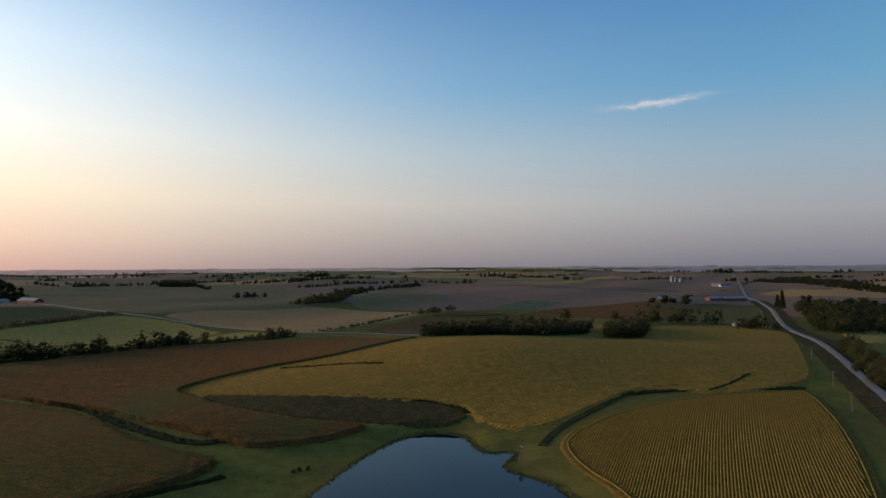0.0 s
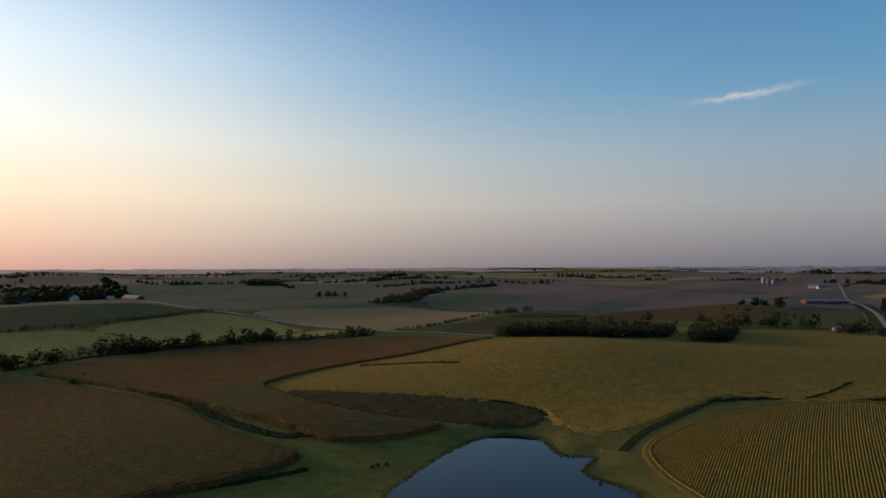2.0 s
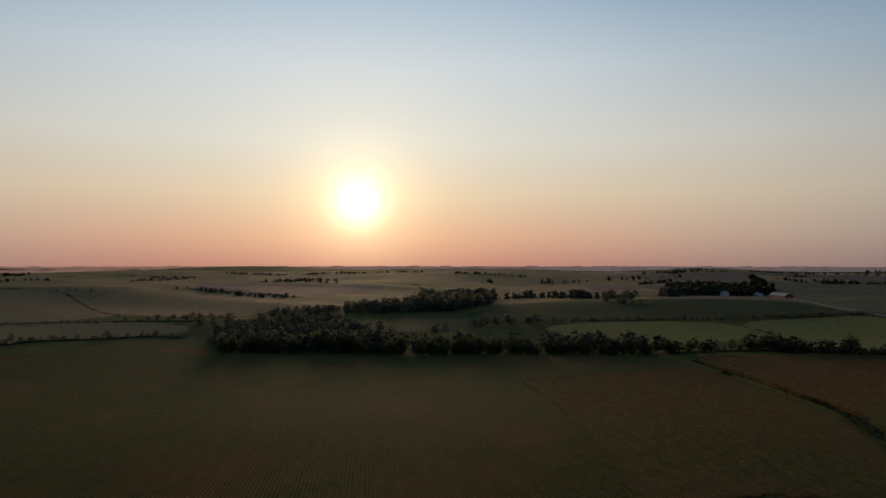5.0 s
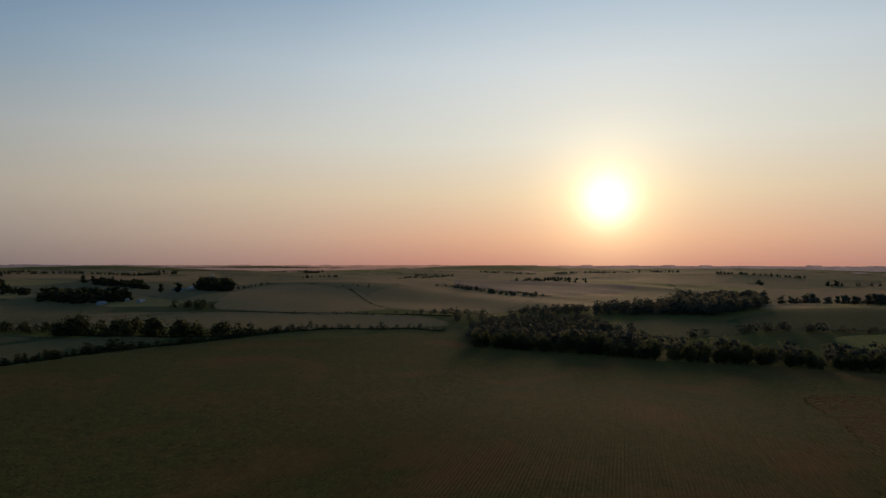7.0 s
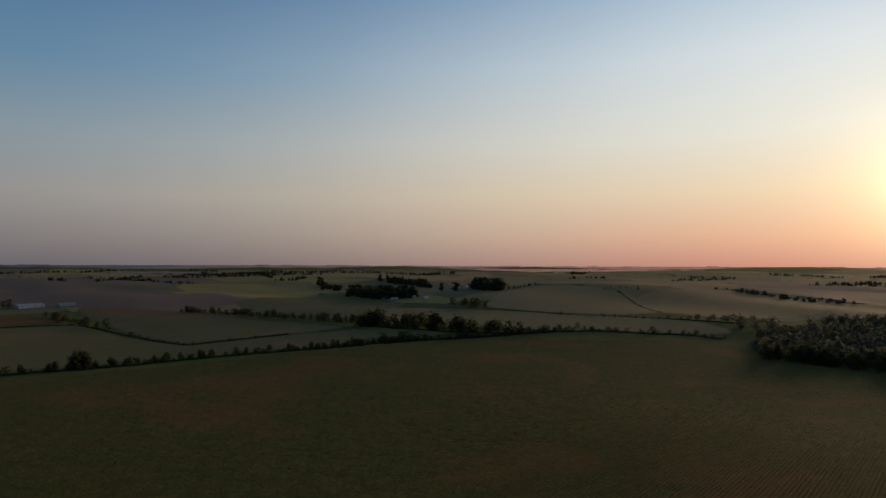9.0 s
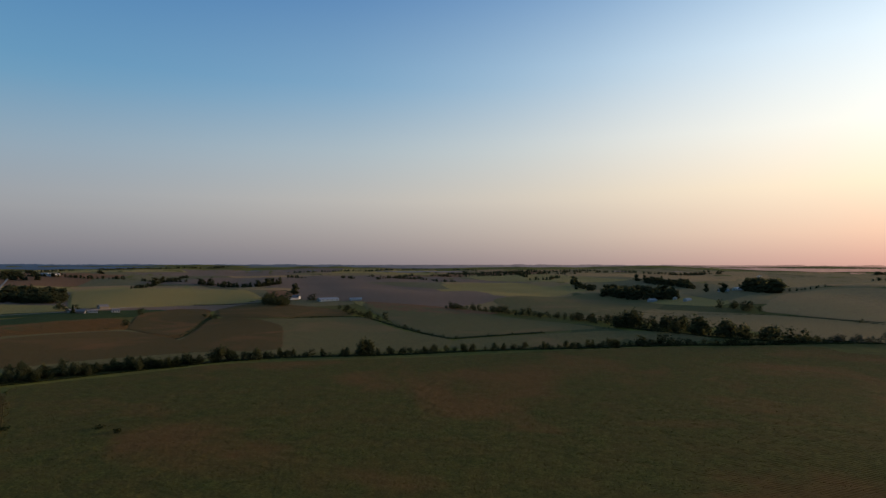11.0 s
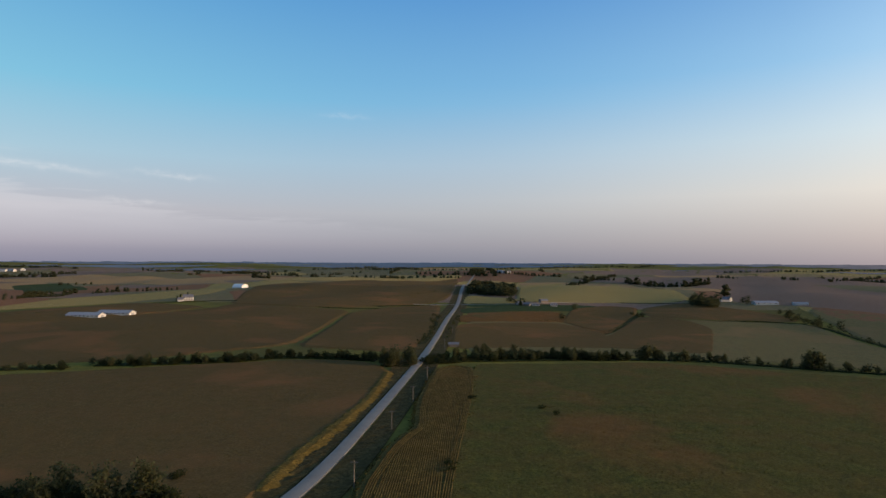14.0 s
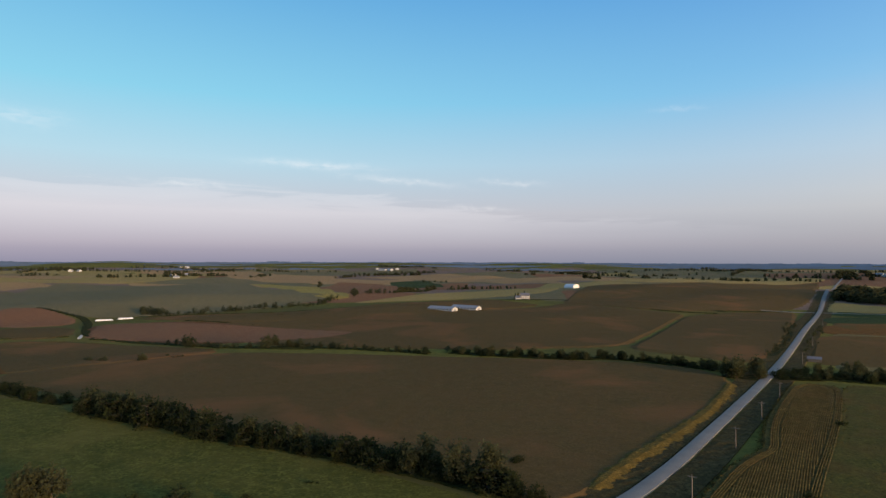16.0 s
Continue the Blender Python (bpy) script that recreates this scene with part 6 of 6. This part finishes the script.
wood([(-1768, -836), (-1576, -617), (-1373, -520), (-1835, -734), (-1905, -893)], 10.2, 9.5, 16.3)
wood([(-1154, -362), (-1046, -275), (-1829, -485), (-1863, -568)], 11.3, 13.6, 22.6)
wood([(-490, -850), (-514, -811), (-566, -894), (-547, -933)], 7.5, 9.8, 15.0)
wood([(-201, -1063), (-238, -1045), (-270, -1018), (-302, -1152), (-222, -1174)], 10.3, 11.5, 19.8)
wood([(-452, -2398), (-506, -2363), (-564, -2677), (-519, -2760)], 19.2, 13.4, 23.0)
wood([(-199, -1074), (-266, -1012), (-323, -1208), (-252, -1292)], 8.7, 10.4, 16.5)
wood([(631, -561), (598, -569), (625, -595), (649, -583)], 6.3, 7.5, 11.9)

# single trees and bushes in the fields and round the farms
for x, y, tall, kind in (
        (155, 778, 16.1, "tree"), (157, 777, 13.2, "tree"), (218, 783, 13.5, "tree"), (221, 783, 10.5, "tree"), (99, 769, 10.0, "tree"), (110, 768, 9.3, "tree"),
        (80, 786, 7.3, "tree"), (180, 739, 7.0, "tree"), (407, 1022, 17.2, "tree"), (400, 1018, 13.1, "tree"), (511, 926, 27.3, "spruce"), (525, 965, 20.2, "spruce"),
        (184, 2946, 21.8, "spruce"), (201, 2957, 24.6, "spruce"), (235, 3115, 25.9, "spruce"), (263, 3141, 29.0, "spruce"), (291, 3159, 23.4, "spruce"), (318, 3176, 26.5, "spruce"),
        (-632, 232, 9.3, "tree"), (-631, 234, 8.1, "tree"), (-618, 242, 14.1, "tree"), (-617, 244, 9.8, "tree"), (-584, 247, 7.0, "tree"), (-581, 291, 12.0, "tree"),
        (-583, 288, 9.6, "tree"), (-596, 310, 8.7, "tree"), (-1132, 706, 24.6, "tree"), (-1139, 702, 18.5, "tree"), (-293, 384, 4.0, "bush"), (-281, 358, 5.0, "bush"),
        (-275, 354, 4.1, "bush"), (-627, -327, 13.7, "tree"), (-631, -312, 21.4, "tree"), (-630, -308, 17.4, "tree"), (-614, -263, 17.2, "tree"), (-613, -258, 14.7, "tree"),
        (-655, -267, 13.0, "tree"), (-600, -229, 19.5, "tree"), (-599, -225, 15.3, "tree"), (-595, -201, 17.4, "tree"), (-594, -197, 13.8, "tree"), (-600, -186, 11.6, "tree"),
        (-593, -170, 10.2, "tree"), (-632, -38, 5.8, "tree"), (-640, -15, 8.3, "tree"), (-651, 26, 6.0, "tree"), (-606, -116, 6.8, "tree"), (-769, -125, 4.3, "tree"),
        (-1833, -895, 24.4, "tree"), (-1897, -900, 17.4, "tree"), (-1276, -472, 18.8, "tree"), (-1172, -403, 19.4, "tree"), (-216, -431, 13.3, "tree"), (-214, -432, 10.7, "tree"),
        (-312, -386, 14.6, "tree"), (-314, -383, 15.5, "tree"), (-317, -381, 12.8, "tree"), (-613, -311, 19.0, "tree"), (-616, -307, 19.7, "tree"), (-622, -273, 15.0, "tree"),
        (-624, -268, 13.8, "tree"), (-635, -257, 15.8, "tree"), (-591, -225, 21.0, "tree"), (-593, -222, 17.5, "tree"), (-587, -200, 16.6, "tree"), (-589, -197, 13.7, "tree"),
        (-606, -117, 6.8, "tree"), (-603, -120, 5.7, "tree"), (-759, -125, 4.3, "tree"), (-590, -855, 13.4, "tree"), (-585, -859, 11.5, "tree"), (-619, -959, 21.0, "tree"),
        (-488, -524, 6.6, "bush"), (-466, -479, 4.3, "bush"), (-307, -831, 10.6, "tree"), (-238, -863, 11.6, "spruce"), (-259, -744, 10.2, "bush"), (-1688, -1035, 23.7, "tree"),
        (-1470, -892, 15.8, "tree"), (388, -396, 11.2, "tree"), (391, -395, 10.2, "tree"), (383, -397, 9.2, "tree"), (274, -438, 5.7, "tree"), (861, -1310, 15.9, "tree"),
        (499, -864, 13.8, "tree"), (256, -944, 8.1, "spruce"), (252, -945, 9.9, "spruce"), (257, -1004, 8.6, "spruce"),
        (-54.6, 233.4, 2.0, "bush"), (-51.7, 234.8, 1.8, "bush"), (-56.3, 231.8, 1.5, "bush"), (114.9, -169.2, 1.2, "bush"), (113.6, -169.4, 1.2, "bush"), (111.6, -169.7, 1.1, "bush"), (57.7, -212.7, 3.4, "bush"), (56.7, -215.1, 3.2, "bush"), (-88.4, -282.8, 4.2, "bush"), (-91.9, -271.0, 4.2, "bush"), (-58.9, -308.9, 4.0, "bush"), (-60.7, -308.2, 4.0, "bush"), (-33.1, -210.5, 4.2, "bush"), (-32.4, -203.9, 4.1, "bush")):
    PLANTS.add(x, y, tall, kind)

# scattered groves, farm windbreaks and fence lines of the far land
far_rng = random.Random(11)
for _ in range(150):
    az, d = radians(far_rng.uniform(-42, 242)), 1000 * far_rng.uniform(2.2, 3.9)
    if radians(42) < az < radians(120) and far_rng.random() < 0.7:
        continue
    cx, cy, turn = -math.sin(az) * d, math.cos(az) * d, far_rng.uniform(0, math.pi)
    long = far_rng.choice([30, 60, 120, 220]) * (0.6 + d / 3000)
    for _ in range(int(long / 5)):
        k = far_rng.uniform(-long, long)
        PLANTS.add(cx + math.cos(turn) * k + far_rng.gauss(0, 5), cy + math.sin(turn) * k + far_rng.gauss(0, 5), far_rng.uniform(6, 13), "far")


def plant_all():
    rng = PLANTS.rng
    kinds = {"tree": [], "bush": [], "spruce": []}
    for s, spread in enumerate([7, 6, 8, 5, 6.5]):
        kinds["tree"].append((tagged(tree(10 + s, 10, spread, 185, size=0.36), "dense broadleaf tree with a dark green crown", "tree"), 10))
    for s, spread in enumerate([6, 5, 7]):
        kinds["bush"].append((tagged(tree(30 + s, 5, spread, 130, 0.0, 0.27, "bush"), "dark green leafy bush in a hedgerow", "bush"), 5))
    kinds["spruce"].append((tagged(conifer(50), "dark slender spruce beside a farmhouse", "tree"), 10))
    lows = []
    low_rng = np.random.default_rng(77)
    for _ in range(6):
        lobes = lobes_of(low_rng, 10, 8, 0.02)[2:]
        lobes[:, 3:] *= 1.1
        v, f = leaf_cards(low_rng, shell(low_rng, lobes, 42, 0.75), 2, 0.6, 0.8)
        cv, cf = core(lobes, 0.5)
        lows.append((np.vstack([v, cv]), [tuple(q) for q in f] + [tuple(i + len(v) for i in q) for q in cf]))
    specks = []
    for _ in range(5):
        lobes = lobes_of(low_rng, 10, 9, 0.02)[[1, 6, 8, 9]]
        lobes[:, 3:] *= 1.25
        v, f = leaf_cards(low_rng, shell(low_rng, lobes, 5, 0.8), 2, 0.9, 1.4)
        cv, cf = core(lobes, 0.9)
        specks.append((np.vstack([v, cv]), [tuple(q) for q in f] + [tuple(i + len(v) for i in q) for q in cf]))
    masses = {2: ([], [], [0]), 3: ([], [], [0])}
    used = {k: 0 for k in kinds}
    first = {}
    for x, y, tall, kind in sorted(PLANTS.spots, key=lambda s: s[0] ** 2 + s[1] ** 2):
        z = float(land_z(np.array([x]), np.array([y]))[0]) - 0.1
        if kind in kinds and used[kind] < 300:
            used[kind] += 1
            proto, size = rng.choice(kinds[kind])
            m = Matrix.Translation((x, y, z)) @ Matrix.Rotation(rng.uniform(0, 6.28), 4, "Z")
            if proto.name in first:
                ob = copy_thing(proto, m)
            else:
                ob = first[proto.name] = proto
                ob.matrix_basis = m
            k = tall / size
            ob.scale = (k * rng.uniform(0.9, 1.25), k * rng.uniform(0.9, 1.25), k)
            ob["group"] = "hedgerow trees" if kind == "tree" else "hedgerow bushes" if kind == "bush" else "farm spruces"
        else:
            v, f = rng.choice(specks if x * x + y * y > 1.2e6 else lows)
            k, a = tall / 10, rng.uniform(0, 6.28)
            w = k * rng.uniform(1.0, 1.4)
            c, s = math.cos(a) * w, math.sin(a) * w
            # valley trees below the sun take the paler leaves with painted-in mist
            leaf_slot = 3 if -1400 < x < -380 and -120 < y < 900 and 380 < -x + 0.2 * y else 2
            far_v, far_f, count = masses[leaf_slot]
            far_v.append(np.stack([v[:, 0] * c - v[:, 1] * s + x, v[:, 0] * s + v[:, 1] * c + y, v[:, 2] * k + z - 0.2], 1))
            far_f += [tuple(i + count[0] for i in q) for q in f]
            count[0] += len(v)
    for k, label in ((2, "far hedgerows and groves of dark broadleaf trees"), (3, "valley trees with mist painted into paler grey-green leaves")):
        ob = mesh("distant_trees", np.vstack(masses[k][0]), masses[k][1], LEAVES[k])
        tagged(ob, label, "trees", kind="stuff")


plant_all()
shore()
